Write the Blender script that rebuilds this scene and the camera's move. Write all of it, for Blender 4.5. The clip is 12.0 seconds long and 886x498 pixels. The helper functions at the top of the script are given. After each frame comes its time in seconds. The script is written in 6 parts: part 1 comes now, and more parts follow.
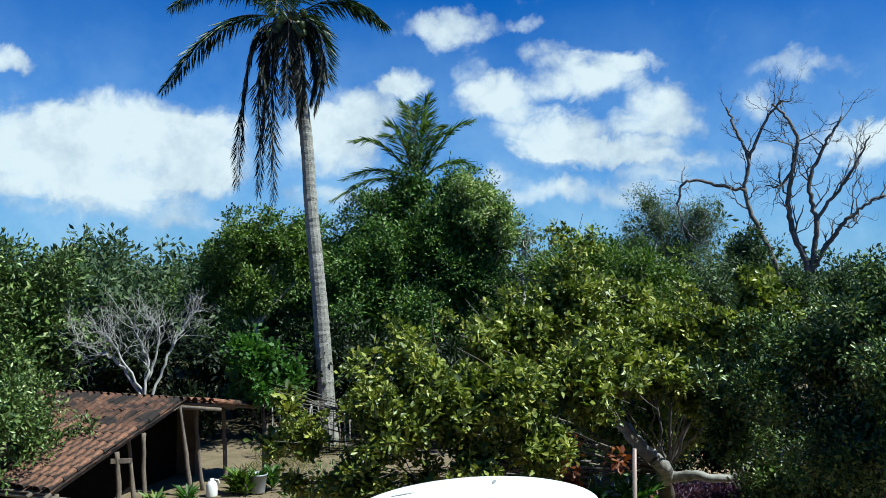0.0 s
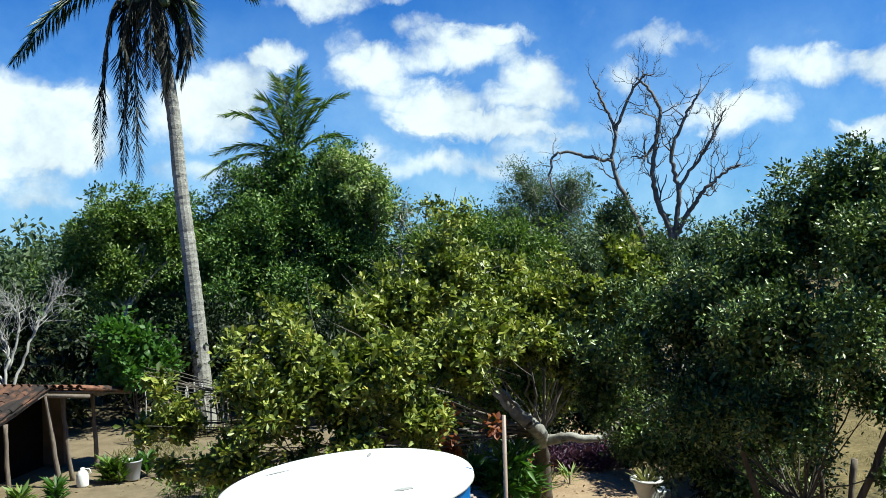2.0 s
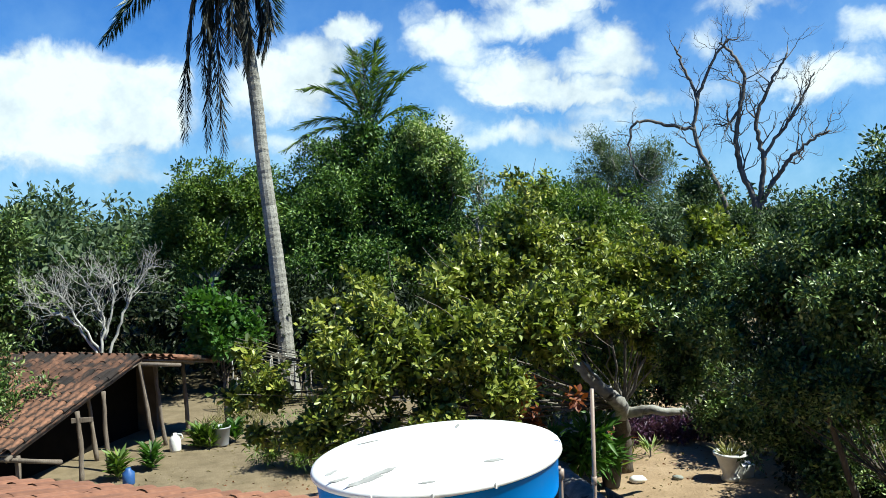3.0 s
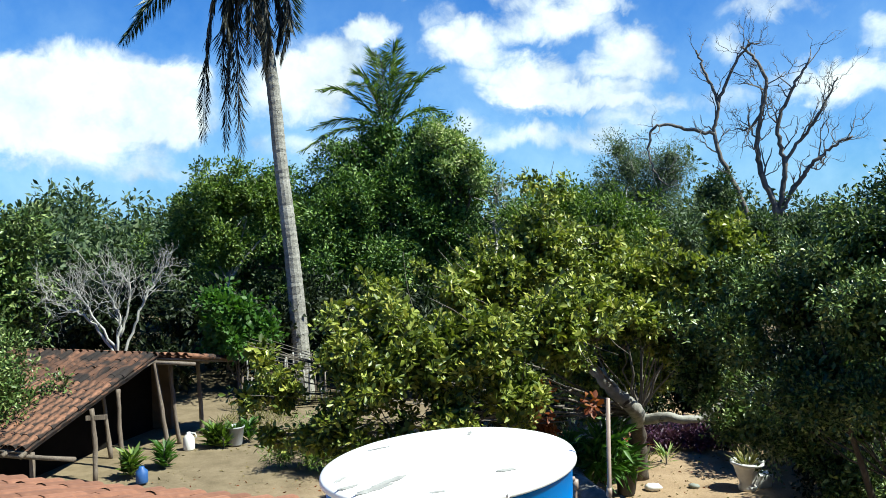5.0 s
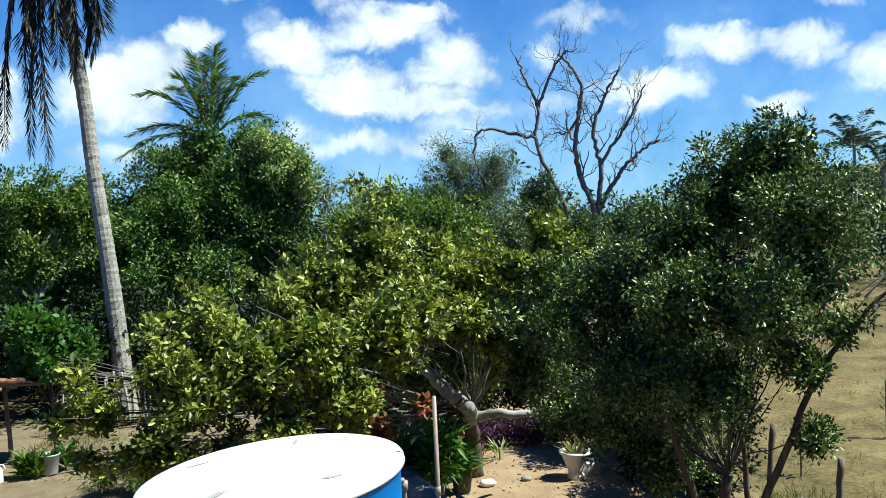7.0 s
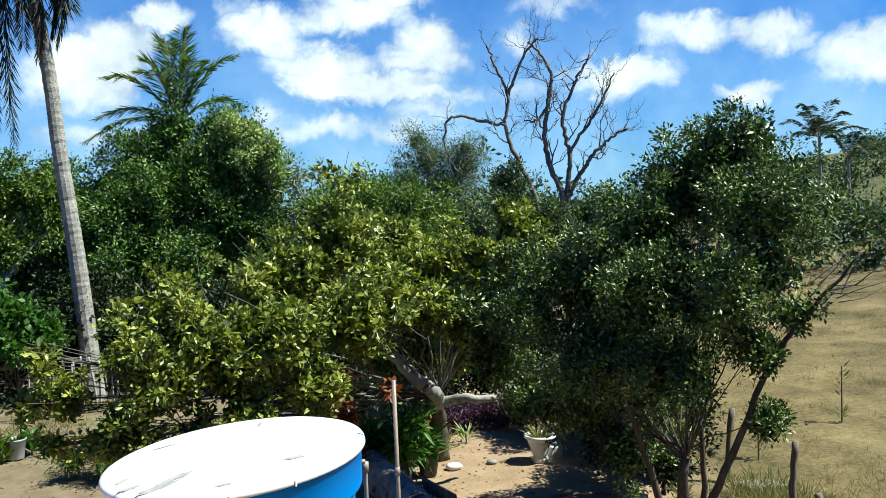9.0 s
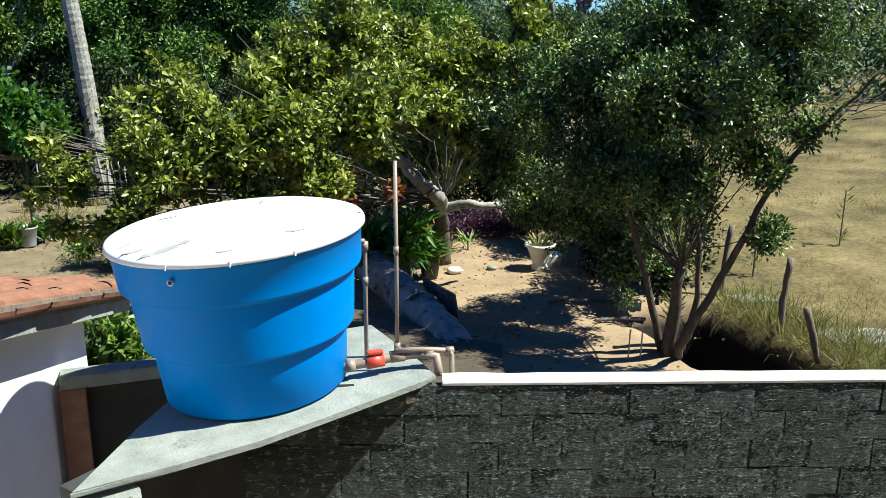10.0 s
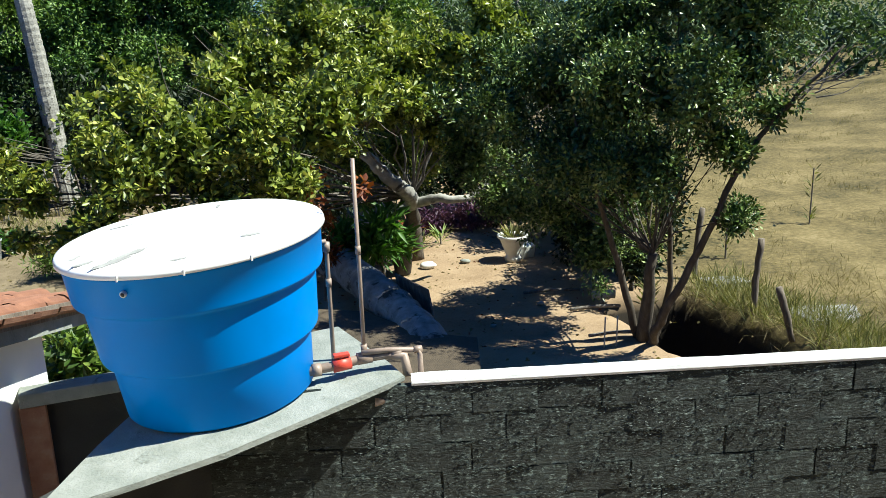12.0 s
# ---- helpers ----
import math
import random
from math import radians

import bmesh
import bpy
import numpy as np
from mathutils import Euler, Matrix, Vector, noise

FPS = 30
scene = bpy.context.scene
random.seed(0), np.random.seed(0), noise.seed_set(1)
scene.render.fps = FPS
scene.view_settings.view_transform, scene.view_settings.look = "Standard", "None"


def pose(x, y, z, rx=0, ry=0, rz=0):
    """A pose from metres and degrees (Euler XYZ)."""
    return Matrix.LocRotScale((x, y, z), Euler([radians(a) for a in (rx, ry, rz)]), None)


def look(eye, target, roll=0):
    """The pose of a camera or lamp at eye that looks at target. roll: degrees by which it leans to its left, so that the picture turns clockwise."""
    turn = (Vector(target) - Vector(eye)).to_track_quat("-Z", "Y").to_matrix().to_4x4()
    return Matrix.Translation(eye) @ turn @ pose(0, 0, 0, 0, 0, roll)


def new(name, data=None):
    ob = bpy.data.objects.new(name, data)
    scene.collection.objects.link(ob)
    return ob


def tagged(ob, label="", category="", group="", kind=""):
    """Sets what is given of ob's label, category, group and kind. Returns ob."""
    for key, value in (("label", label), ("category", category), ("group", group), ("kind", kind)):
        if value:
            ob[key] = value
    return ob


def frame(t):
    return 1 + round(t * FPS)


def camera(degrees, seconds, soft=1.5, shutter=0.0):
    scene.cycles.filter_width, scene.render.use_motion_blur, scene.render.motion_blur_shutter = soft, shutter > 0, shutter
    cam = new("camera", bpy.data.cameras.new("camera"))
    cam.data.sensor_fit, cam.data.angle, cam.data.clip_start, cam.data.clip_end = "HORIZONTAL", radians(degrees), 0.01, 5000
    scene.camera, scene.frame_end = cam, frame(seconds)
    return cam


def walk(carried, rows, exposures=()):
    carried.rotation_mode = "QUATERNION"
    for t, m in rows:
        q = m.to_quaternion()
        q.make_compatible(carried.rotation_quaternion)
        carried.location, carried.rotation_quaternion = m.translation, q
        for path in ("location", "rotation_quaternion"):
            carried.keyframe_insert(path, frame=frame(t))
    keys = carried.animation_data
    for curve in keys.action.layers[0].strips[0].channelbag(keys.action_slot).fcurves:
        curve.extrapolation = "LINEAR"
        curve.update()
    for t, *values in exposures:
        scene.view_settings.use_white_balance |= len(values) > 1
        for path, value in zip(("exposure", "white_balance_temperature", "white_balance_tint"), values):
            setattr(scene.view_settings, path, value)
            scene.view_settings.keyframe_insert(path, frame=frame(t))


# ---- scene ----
cam = camera(53.9, 12.0, soft=0.75)

PATH = [
    (0, (0.056, -0.594, 5.2), (-0.01, 1.405, 5.246), 0.2),
    (0.5, (0.187, -0.498, 5.188), (-0.055, 1.487, 5.217), -0.2),
    (1, (0.2, -0.471, 5.17), (0.189, 1.528, 5.171), -2.8),
    (1.5, (0.136, -0.581, 5.193), (0.291, 1.413, 5.18), -1.7),
    (2, (0.116, -0.616, 5.207), (0.326, 1.373, 5.19), -1.2),
    (2.5, (0.102, -0.622, 5.206), (0.315, 1.366, 5.158), -1.4),
    (3, (0.04, -0.657, 5.232), (0.076, 1.341, 5.153), -1.6),
    (5, (0.059, -0.546, 5.238), (0.056, 1.453, 5.164), -0.9),
    (5.5, (0.088, -0.498, 5.223), (0.228, 1.495, 5.144), -1.2),
    (6, (0.131, -0.457, 5.212), (0.431, 1.52, 5.152), -1.4),
    (6.5, (0.132, -0.444, 5.197), (0.494, 1.522, 5.133), -1.7),
    (7, (0.141, -0.443, 5.192), (0.517, 1.52, 5.122), -2.3),
    (9, (0.174, -0.632, 5.219), (0.613, 1.317, 5.114), -1.9),
    (9.5, (0.169, -0.636, 5.143), (0.565, 1.299, 4.833), -2.4),
    (10, (0.206, -0.612, 5.009), (0.609, 1.277, 4.491), 0.4),
    (10.5, (0.218, -0.606, 4.987), (0.592, 1.264, 4.386), -0.4),
    (11, (0.24, -0.591, 4.99), (0.594, 1.29, 4.411), -1.1),
    (11.5, (0.267, -0.564, 4.986), (0.689, 1.312, 4.438), -0.8),
    (12, (0.308, -0.519, 4.994), (0.763, 1.355, 4.462), -1.7),
]
walk(cam, [(t, look(eye, target, lean)) for t, eye, target, lean in PATH], [(0, 0.72, 5900, -3), (0.5, 0.92, 6150, -3), (3, 1.05, 6350, -3), (5, 1.15, 6350, -3), (9, 1.12, 6400, -3), (10, 1.3, 6400, -3), (12, 1.28, 6450, -3)])

# ---- world, sun ----
SUN_AZ, SUN_EL = -18.0, 55.0          # degrees from +x towards +y, and above the horizon
sun_way = Vector((math.cos(radians(SUN_AZ)) * math.cos(radians(SUN_EL)), math.sin(radians(SUN_AZ)) * math.cos(radians(SUN_EL)), math.sin(radians(SUN_EL))))
sun_data = bpy.data.lights.new("sun", "SUN")
sun_data.energy, sun_data.angle, sun_data.color = 5.0, radians(0.53), (1.0, 0.955, 0.88)
sun = new("sun", sun_data)
sun.rotation_euler = sun_way.to_track_quat("Z", "Y").to_euler()


class Nodes:
    """A small hand for wiring node trees."""

    def __init__(self, tree):
        self.tree = tree

    def add(self, kind, **values):
        n = self.tree.nodes.new(kind)
        for key, value in values.items():
            if key in n.inputs:
                n.inputs[key].default_value = value
        return n

    def link(self, a, b):
        self.tree.links.new(a, b)

    def math(self, op, a, b=0.0, clamp=False):
        n = self.tree.nodes.new("ShaderNodeMath")
        n.operation, n.use_clamp = op, clamp
        for i, v in enumerate((a, b)):
            if isinstance(v, (int, float)):
                n.inputs[i].default_value = v
            else:
                self.link(v, n.inputs[i])
        return n.outputs[0]

    def noise(self, vector, scale, detail=4.0, rough=0.55, dist=0.0):
        n = self.add("ShaderNodeTexNoise", Scale=scale, Detail=detail, Roughness=rough, Distortion=dist)
        if vector is not None:
            self.link(vector, n.inputs["Vector"])
        return n.outputs["Fac"]

    def ramp(self, fac, *stops):
        n = self.tree.nodes.new("ShaderNodeValToRGB")
        cr = n.color_ramp
        while len(cr.elements) < len(stops):
            cr.elements.new(0.5)
        for el, (p, c) in zip(cr.elements, stops):
            el.position = p
            el.color = (*c, 1) if len(c) == 3 else c
        self.link(fac, n.inputs[0])
        return n.outputs[0]

    def mix(self, fac, a, b, blend="MIX"):
        n = self.tree.nodes.new("ShaderNodeMix")
        n.data_type, n.blend_type = "RGBA", blend
        for i, v in ((0, fac), (6, a), (7, b)):
            if isinstance(v, (int, float)):
                n.inputs[i].default_value = v
            elif isinstance(v, tuple):
                n.inputs[i].default_value = (*v, 1)
            else:
                self.link(v, n.inputs[i])
        return n.outputs[2]

    def maprange(self, v, a, b, c=0.0, d=1.0, smooth=False):
        n = self.tree.nodes.new("ShaderNodeMapRange")
        n.interpolation_type = "SMOOTHSTEP" if smooth else "LINEAR"
        self.link(v, n.inputs[0])
        for i, x in zip((1, 2, 3, 4), (a, b, c, d)):
            n.inputs[i].default_value = x
        return n.outputs[0]


world = bpy.data.worlds.new("sky")
scene.world = world
world.use_nodes = True
W = Nodes(world.node_tree)
world.node_tree.nodes.clear()
sky = W.add("ShaderNodeTexSky")
sky.sky_type, sky.sun_disc = "NISHITA", False
sky.sun_elevation, sky.sun_rotation = radians(SUN_EL), radians(90 - SUN_AZ)
sky.air_density, sky.dust_density, sky.ozone_density = 1.0, 0.4, 2.5
tc = W.add("ShaderNodeTexCoord")
way = tc.outputs["Generated"]
# cumulus heaps and thin wisps: (azimuth from +y towards +x, elevation, half width, half height), degrees
HEAPS = [
    (-21.1, 9.1, 5.7, 2.1), (-27.5, 7.9, 4.8, 2.1), (-23.0, 6.0, 7.6, 2.3), (-18.0, 7.3, 4.2, 2.5), (-6.5, 10.2, 3.6, 2.3), (-9.5, 8.2, 4.0, 2.3), (-4.0, 12.0, 1.5, 1.1),
    (12.2, 9.9, 2.9, 2.1), (6.1, 8.7, 5.0, 1.7), (8.3, 7.4, 6.0, 1.1), (7.9, 12.2, 3.4, 1.7), (2.2, 11.0, 3.8, 1.6), (-1.7, 15.4, 3.6, 1.5), (-28.4, 11.8, 1.8, 1.0),
    (28.5, 10.2, 4.2, 1.5), (34.0, 9.6, 2.8, 1.7), (24.8, 7.8, 4.0, 1.4), (32.6, 6.3, 3.0, 0.9), (40.0, 8.0, 5.0, 2.0), (-36.0, 14.0, 5.0, 4.0),
]
WISPS = [
    (3.5, 15.7, 1.8, 0.7), (5.2, 13.7, 2.0, 1.0), (10.8, 13.2, 2.2, 0.6), (-0.2, 12.6, 1.7, 1.6), (12.5, 6.4, 3.0, 1.0), (-25.9, 4.5, 9.0, 1.4), (-18.3, 3.2, 8.0, 1.0),
    (20.4, 12.2, 3.2, 0.9), (2.4, 5.4, 5.0, 1.4), (8.6, 5.0, 6.0, 1.2), (18.3, 10.2, 1.6, 1.4), (17.5, 7.0, 4.0, 1.4), (30.5, 3.8, 5.0, 1.0), (-8.0, 4.6, 5.0, 1.2), (36.0, 12.5, 4.0, 0.8),
]
sep = W.add("ShaderNodeSeparateXYZ")
W.link(way, sep.inputs[0])
azim = W.math("MULTIPLY", W.math("ARCTAN2", sep.outputs[0], sep.outputs[1]), 57.2958)
elev = W.math("MULTIPLY", W.math("ARCSINE", sep.outputs[2]), 57.2958)
warp = W.math("SUBTRACT", W.noise(way, 9.0, 5, 0.6), 0.5)
warp2 = W.math("SUBTRACT", W.noise(way, 17.0, 5, 0.6, 0.4), 0.5)
azw = W.math("ADD", azim, W.math("MULTIPLY", warp, 6.5))
elw = W.math("ADD", elev, W.math("MULTIPLY", warp2, 3.6))
mask = None
for (a, e, w, h), k in [(q, 1.0) for q in HEAPS] + [(q, 0.55) for q in WISPS]:
    du = W.math("DIVIDE", W.math("SUBTRACT", azw, a), w)
    dv = W.math("DIVIDE", W.math("SUBTRACT", elw, e), h)
    r2 = W.math("ADD", W.math("MULTIPLY", du, du), W.math("MULTIPLY", dv, dv))
    m = W.math("MULTIPLY", W.math("SUBTRACT", 1.0, W.math("MULTIPLY", r2, 0.86), clamp=True), k)
    mask = m if mask is None else W.math("ADD", mask, m)
mask = W.math("MINIMUM", mask, 1.0)
# the rest of the sky carries the same broken cloud
far = W.math("MULTIPLY", W.maprange(W.noise(way, 4.0, 6, 0.6), 0.62, 0.72), W.math("GREATER_THAN", W.math("ABSOLUTE", azim), 52.0))
high = W.math("MULTIPLY", W.maprange(W.noise(way, 4.5, 6, 0.6), 0.68, 0.78), W.maprange(elev, 24, 34))
mask = W.math("MAXIMUM", mask, W.math("MAXIMUM", far, high))
fine = W.noise(way, 26.0, 8, 0.62, 0.3)
dens = W.maprange(W.math("ADD", mask, W.math("MULTIPLY", W.math("SUBTRACT", fine, 0.5), 1.25)), 0.12, 1.0, smooth=True)
veil = W.math("MULTIPLY", W.maprange(W.noise(way, 7.0, 6, 0.6), 0.3, 0.7, 0.25, 1.0), W.maprange(elev, 18, 3, 0.0, 0.9))
dens = W.math("MULTIPLY", dens, 0.97)
shade = W.maprange(W.math("ADD", W.noise(way, 14.0, 5, 0.6), W.math("MULTIPLY", mask, 0.25)), 0.42, 0.72)
cloud = W.mix(shade, (5.6, 6.5, 8.0), (10.1, 10.6, 11.1))
skyc = W.mix(1.0, sky.outputs[0], (0.066, 0.53, 1.32), "MULTIPLY")
out_col = W.mix(dens, W.mix(veil, skyc, (4.9, 7.5, 10.6)), cloud)
bg = W.add("ShaderNodeBackground", Strength=0.05)
W.link(out_col, bg.inputs[0])
W.link(bg.outputs[0], W.add("ShaderNodeOutputWorld").inputs[0])


# ---- materials ----
def material(name, colours, scale=6.0, rough=0.7, metal=0.0, bump=0.2, bump_scale=60.0, big=1.2, spots=None, island=0.0, stretch=(1, 1, 1), random_tint=0.0, spec=0.5, depth=0.02):
    """colours: two or three tones spread by noise at two sizes; spots: (colour, threshold, scale) of stains; island: tint spread per loose piece."""
    m = bpy.data.materials.new(name)
    m.use_nodes = True
    n = Nodes(m.node_tree)
    b = m.node_tree.nodes["Principled BSDF"]
    co = n.add("ShaderNodeTexCoord").outputs["Object"]
    mp = n.add("ShaderNodeMapping", Scale=stretch)
    n.link(co, mp.inputs[0])
    v = mp.outputs[0]
    f = n.math("ADD", n.math("MULTIPLY", n.noise(v, scale, 6, 0.6), 0.6), n.math("MULTIPLY", n.noise(v, big, 3), 0.4))
    stops = [(0.32 + 0.36 * i / max(1, len(colours) - 1), c) for i, c in enumerate(colours)]
    col = n.ramp(f, *stops)
    if spots:
        c, th, sc = spots
        col = n.mix(n.maprange(n.noise(v, sc, 6, 0.65, 0.6), th, th + 0.08), col, c)
    if island:
        r = n.add("ShaderNodeNewGeometry").outputs["Random Per Island"]
        col = n.mix(1.0, col, n.ramp(r, (0, (1 - island,) * 3), (1, (1 + island * 0.4,) * 3)), "MULTIPLY")
    if random_tint:
        r = n.add("ShaderNodeObjectInfo").outputs["Random"]
        col = n.mix(1.0, col, n.ramp(r, (0, (1 - random_tint,) * 3), (1, (1, 1, 1))), "MULTIPLY")
    n.link(col, b.inputs["Base Color"])
    b.inputs["Metallic"].default_value = metal
    b.inputs["Specular IOR Level"].default_value = spec
    n.link(n.maprange(n.noise(v, scale * 2, 4), 0.3, 0.7, max(0.05, rough - 0.1), min(1, rough + 0.1)), b.inputs["Roughness"])
    if bump:
        bp = n.add("ShaderNodeBump", Strength=bump, Distance=depth)
        n.link(n.noise(v, bump_scale, 5, 0.65), bp.inputs["Height"])
        n.link(bp.outputs[0], b.inputs["Normal"])
    return m


def leaf_material(name, tones, rough=0.45, glow=0.35, spec=0.4, single=False):
    """tones: leaf colours by loose leaf, spread over clumps too."""
    m = bpy.data.materials.new(name)
    m.use_nodes = True
    n = Nodes(m.node_tree)
    b = m.node_tree.nodes["Principled BSDF"]
    r = n.add("ShaderNodeObjectInfo").outputs["Random"] if single else n.add("ShaderNodeNewGeometry").outputs["Random Per Island"]
    co = n.add("ShaderNodeTexCoord").outputs["Object"]
    f = n.math("ADD", n.math("MULTIPLY", r, 0.72), n.math("MULTIPLY", n.maprange(n.noise(co, 1.4, 4), 0.34, 0.66), 0.28))
    col = n.ramp(f, *[(i / (len(tones) - 1), c) for i, c in enumerate(tones)])
    col = n.mix(n.maprange(n.noise(co, 40, 3), 0.4, 0.8, 0, 0.35), col, (0.03, 0.05, 0.012))
    n.link(col, b.inputs["Base Color"])
    b.inputs["Roughness"].default_value = rough
    b.inputs["Specular IOR Level"].default_value = spec
    tr = n.add("ShaderNodeBsdfTranslucent")
    n.link(n.mix(1.0, col, (1.15, 1.3, 0.5), "MULTIPLY"), tr.inputs[0])
    mx = n.add("ShaderNodeMixShader", Fac=glow)
    n.link(b.outputs[0], mx.inputs[1])
    n.link(tr.outputs[0], mx.inputs[2])
    n.link(mx.outputs[0], m.node_tree.nodes["Material Output"].inputs[0])
    return m


M = {
    "lid": material("lid_white", [(0.72, 0.73, 0.72), (0.82, 0.82, 0.80), (0.86, 0.86, 0.85)], 5, 0.35, bump=0.03, spots=((0.36, 0.36, 0.33), 0.66, 2.2)),
    "tank": material("tank_blue", [(0.0, 0.17, 0.56), (0.0, 0.19, 0.62), (0.0, 0.2, 0.65)], 3, 0.5, spec=0.12, bump=0.02, spots=((0.03, 0.2, 0.5), 0.7, 9)),
    "concrete": material("concrete_grey", [(0.15, 0.165, 0.148), (0.215, 0.23, 0.208), (0.29, 0.30, 0.28)], 7, 0.9, bump=0.5, bump_scale=45, spots=((0.10, 0.11, 0.095), 0.62, 6)),
    "plaster": material("plaster_white", [(0.74, 0.74, 0.73), (0.80, 0.80, 0.79), (0.84, 0.83, 0.82)], 4, 0.85, bump=0.15, spots=((0.55, 0.53, 0.48), 0.68, 1.6)),
    "cap": material("cap_white", [(0.62, 0.62, 0.60), (0.74, 0.74, 0.72), (0.8, 0.8, 0.78)], 9, 0.8, bump=0.3, spots=((0.3, 0.3, 0.27), 0.68, 7)),
    # Shade under slab and beam is put into this plaster's near-black colour.
    "render_coat": material("plaster_shade_dark", [(0.016, 0.018, 0.018), (0.028, 0.03, 0.029), (0.05, 0.05, 0.046)], 5, 0.9, bump=0.4, spots=((0.04, 0.04, 0.04), 0.62, 3)),
    # Pale spots imitate sunlit specks on the rough blocks and mortar.
    "block": material("block_dark", [(0.012, 0.017, 0.016), (0.042, 0.056, 0.052), (0.11, 0.135, 0.128)], 14, 0.6, bump=1.0, bump_scale=46, big=1.4, spots=((0.27, 0.34, 0.32), 0.565, 26), random_tint=0.45, spec=0.25, stretch=(0.7, 1, 1.3), depth=0.06),
    "mortar": material("mortar_dark", [(0.03, 0.04, 0.038), (0.09, 0.11, 0.104)], 20, 0.9, bump=1.0, bump_scale=40, spots=((0.272, 0.304, 0.288), 0.56, 30), stretch=(0.6, 1, 1.5), depth=0.06),
    "pipe": material("pipe_brown", [(0.19, 0.135, 0.105), (0.26, 0.195, 0.155), (0.33, 0.26, 0.215)], 12, 0.5, bump=0.05),
    "red": material("valve_red", [(0.44, 0.04, 0.024), (0.544, 0.064, 0.04)], 10, 0.45, bump=0.05),
    "tile": material("tile_terracotta", [(0.15, 0.06, 0.034), (0.25, 0.11, 0.062), (0.34, 0.175, 0.11)], 7, 0.85, bump=0.3, bump_scale=90, big=2.2, island=0.35, random_tint=0.35, spots=((0.072, 0.048, 0.04), 0.62, 3.2)),
    "wood": material("wood_weathered", [(0.08, 0.06, 0.044), (0.16, 0.128, 0.1), (0.256, 0.224, 0.184)], 9, 0.9, bump=0.6, bump_scale=30, stretch=(5, 5, 0.6)),
    "brick_raw": material("column_raw", [(0.208, 0.088, 0.048), (0.288, 0.152, 0.096), (0.336, 0.24, 0.184)], 9, 0.9, bump=0.5),
    "bark": material("bark_grey", [(0.056, 0.044, 0.036), (0.12, 0.104, 0.088), (0.24, 0.224, 0.2)], 8, 0.95, bump=0.8, bump_scale=25, stretch=(2, 2, 0.7)),
    # Darker copy of bark_grey, with the crown's shade put into its colour.
    "bark_shaded": material("bark_shaded", [(0.028, 0.021, 0.015), (0.062, 0.049, 0.036), (0.13, 0.112, 0.09)], 8, 0.95, bump=0.8, bump_scale=25, stretch=(2, 2, 0.7)),
    "bark_pale": material("bark_pale", [(0.128, 0.12, 0.104), (0.272, 0.264, 0.24), (0.416, 0.408, 0.376)], 9, 0.9, bump=0.6, bump_scale=25, spots=((0.04, 0.036, 0.032), 0.6, 4)),
    "bark_dead": material("bark_dead", [(0.072, 0.06, 0.052), (0.136, 0.12, 0.104), (0.208, 0.192, 0.168)], 6, 0.95, bump=0.6, bump_scale=20),
    "dry_twig": material("dry_twig", [(0.24, 0.232, 0.208), (0.352, 0.344, 0.312), (0.44, 0.432, 0.4)], 6, 0.95, bump=0.3),
    "steel": material("steel_grey", [(0.24, 0.256, 0.272), (0.36, 0.376, 0.4)], 6, 0.6, metal=0.3, bump=0.05),
    "white": material("paint_white", [(0.66, 0.66, 0.63), (0.78, 0.78, 0.75)], 14, 0.6, bump=0.1, spots=((0.4, 0.38, 0.33), 0.68, 12)),
    # Near black, standing in for the deep shade inside the shed.
    "shed_shade": material("shade_black", [(0.0048, 0.0048, 0.0048), (0.0128, 0.0112, 0.0096)], 6, 0.95, bump=0.3, spec=0.05),
    "black": material("plastic_black", [(0.0096, 0.0096, 0.0096), (0.024, 0.024, 0.024)], 10, 0.6, bump=0.1),
    "soil": material("soil_dark", [(0.048, 0.036, 0.024), (0.096, 0.072, 0.048)], 10, 1.0, bump=0.8),
    "blue_can": material("plastic_blue", [(0.016, 0.064, 0.224), (0.032, 0.104, 0.288)], 10, 0.5, bump=0.05),
    "tarp": material("felled_bark", [(0.10, 0.098, 0.09), (0.25, 0.245, 0.23), (0.42, 0.41, 0.39)], 6, 0.9, bump=0.8, bump_scale=20, spots=((0.045, 0.042, 0.036), 0.55, 3.5)),
    "clay": material("clay_wall", [(0.06, 0.045, 0.032), (0.10, 0.075, 0.052), (0.15, 0.115, 0.08)], 4, 0.95, bump=0.5, spots=((0.09, 0.065, 0.045), 0.62, 2)),
    "nut": material("coconut_green", [(0.024, 0.04, 0.0096), (0.072, 0.096, 0.024)], 6, 0.5, bump=0.1),
}
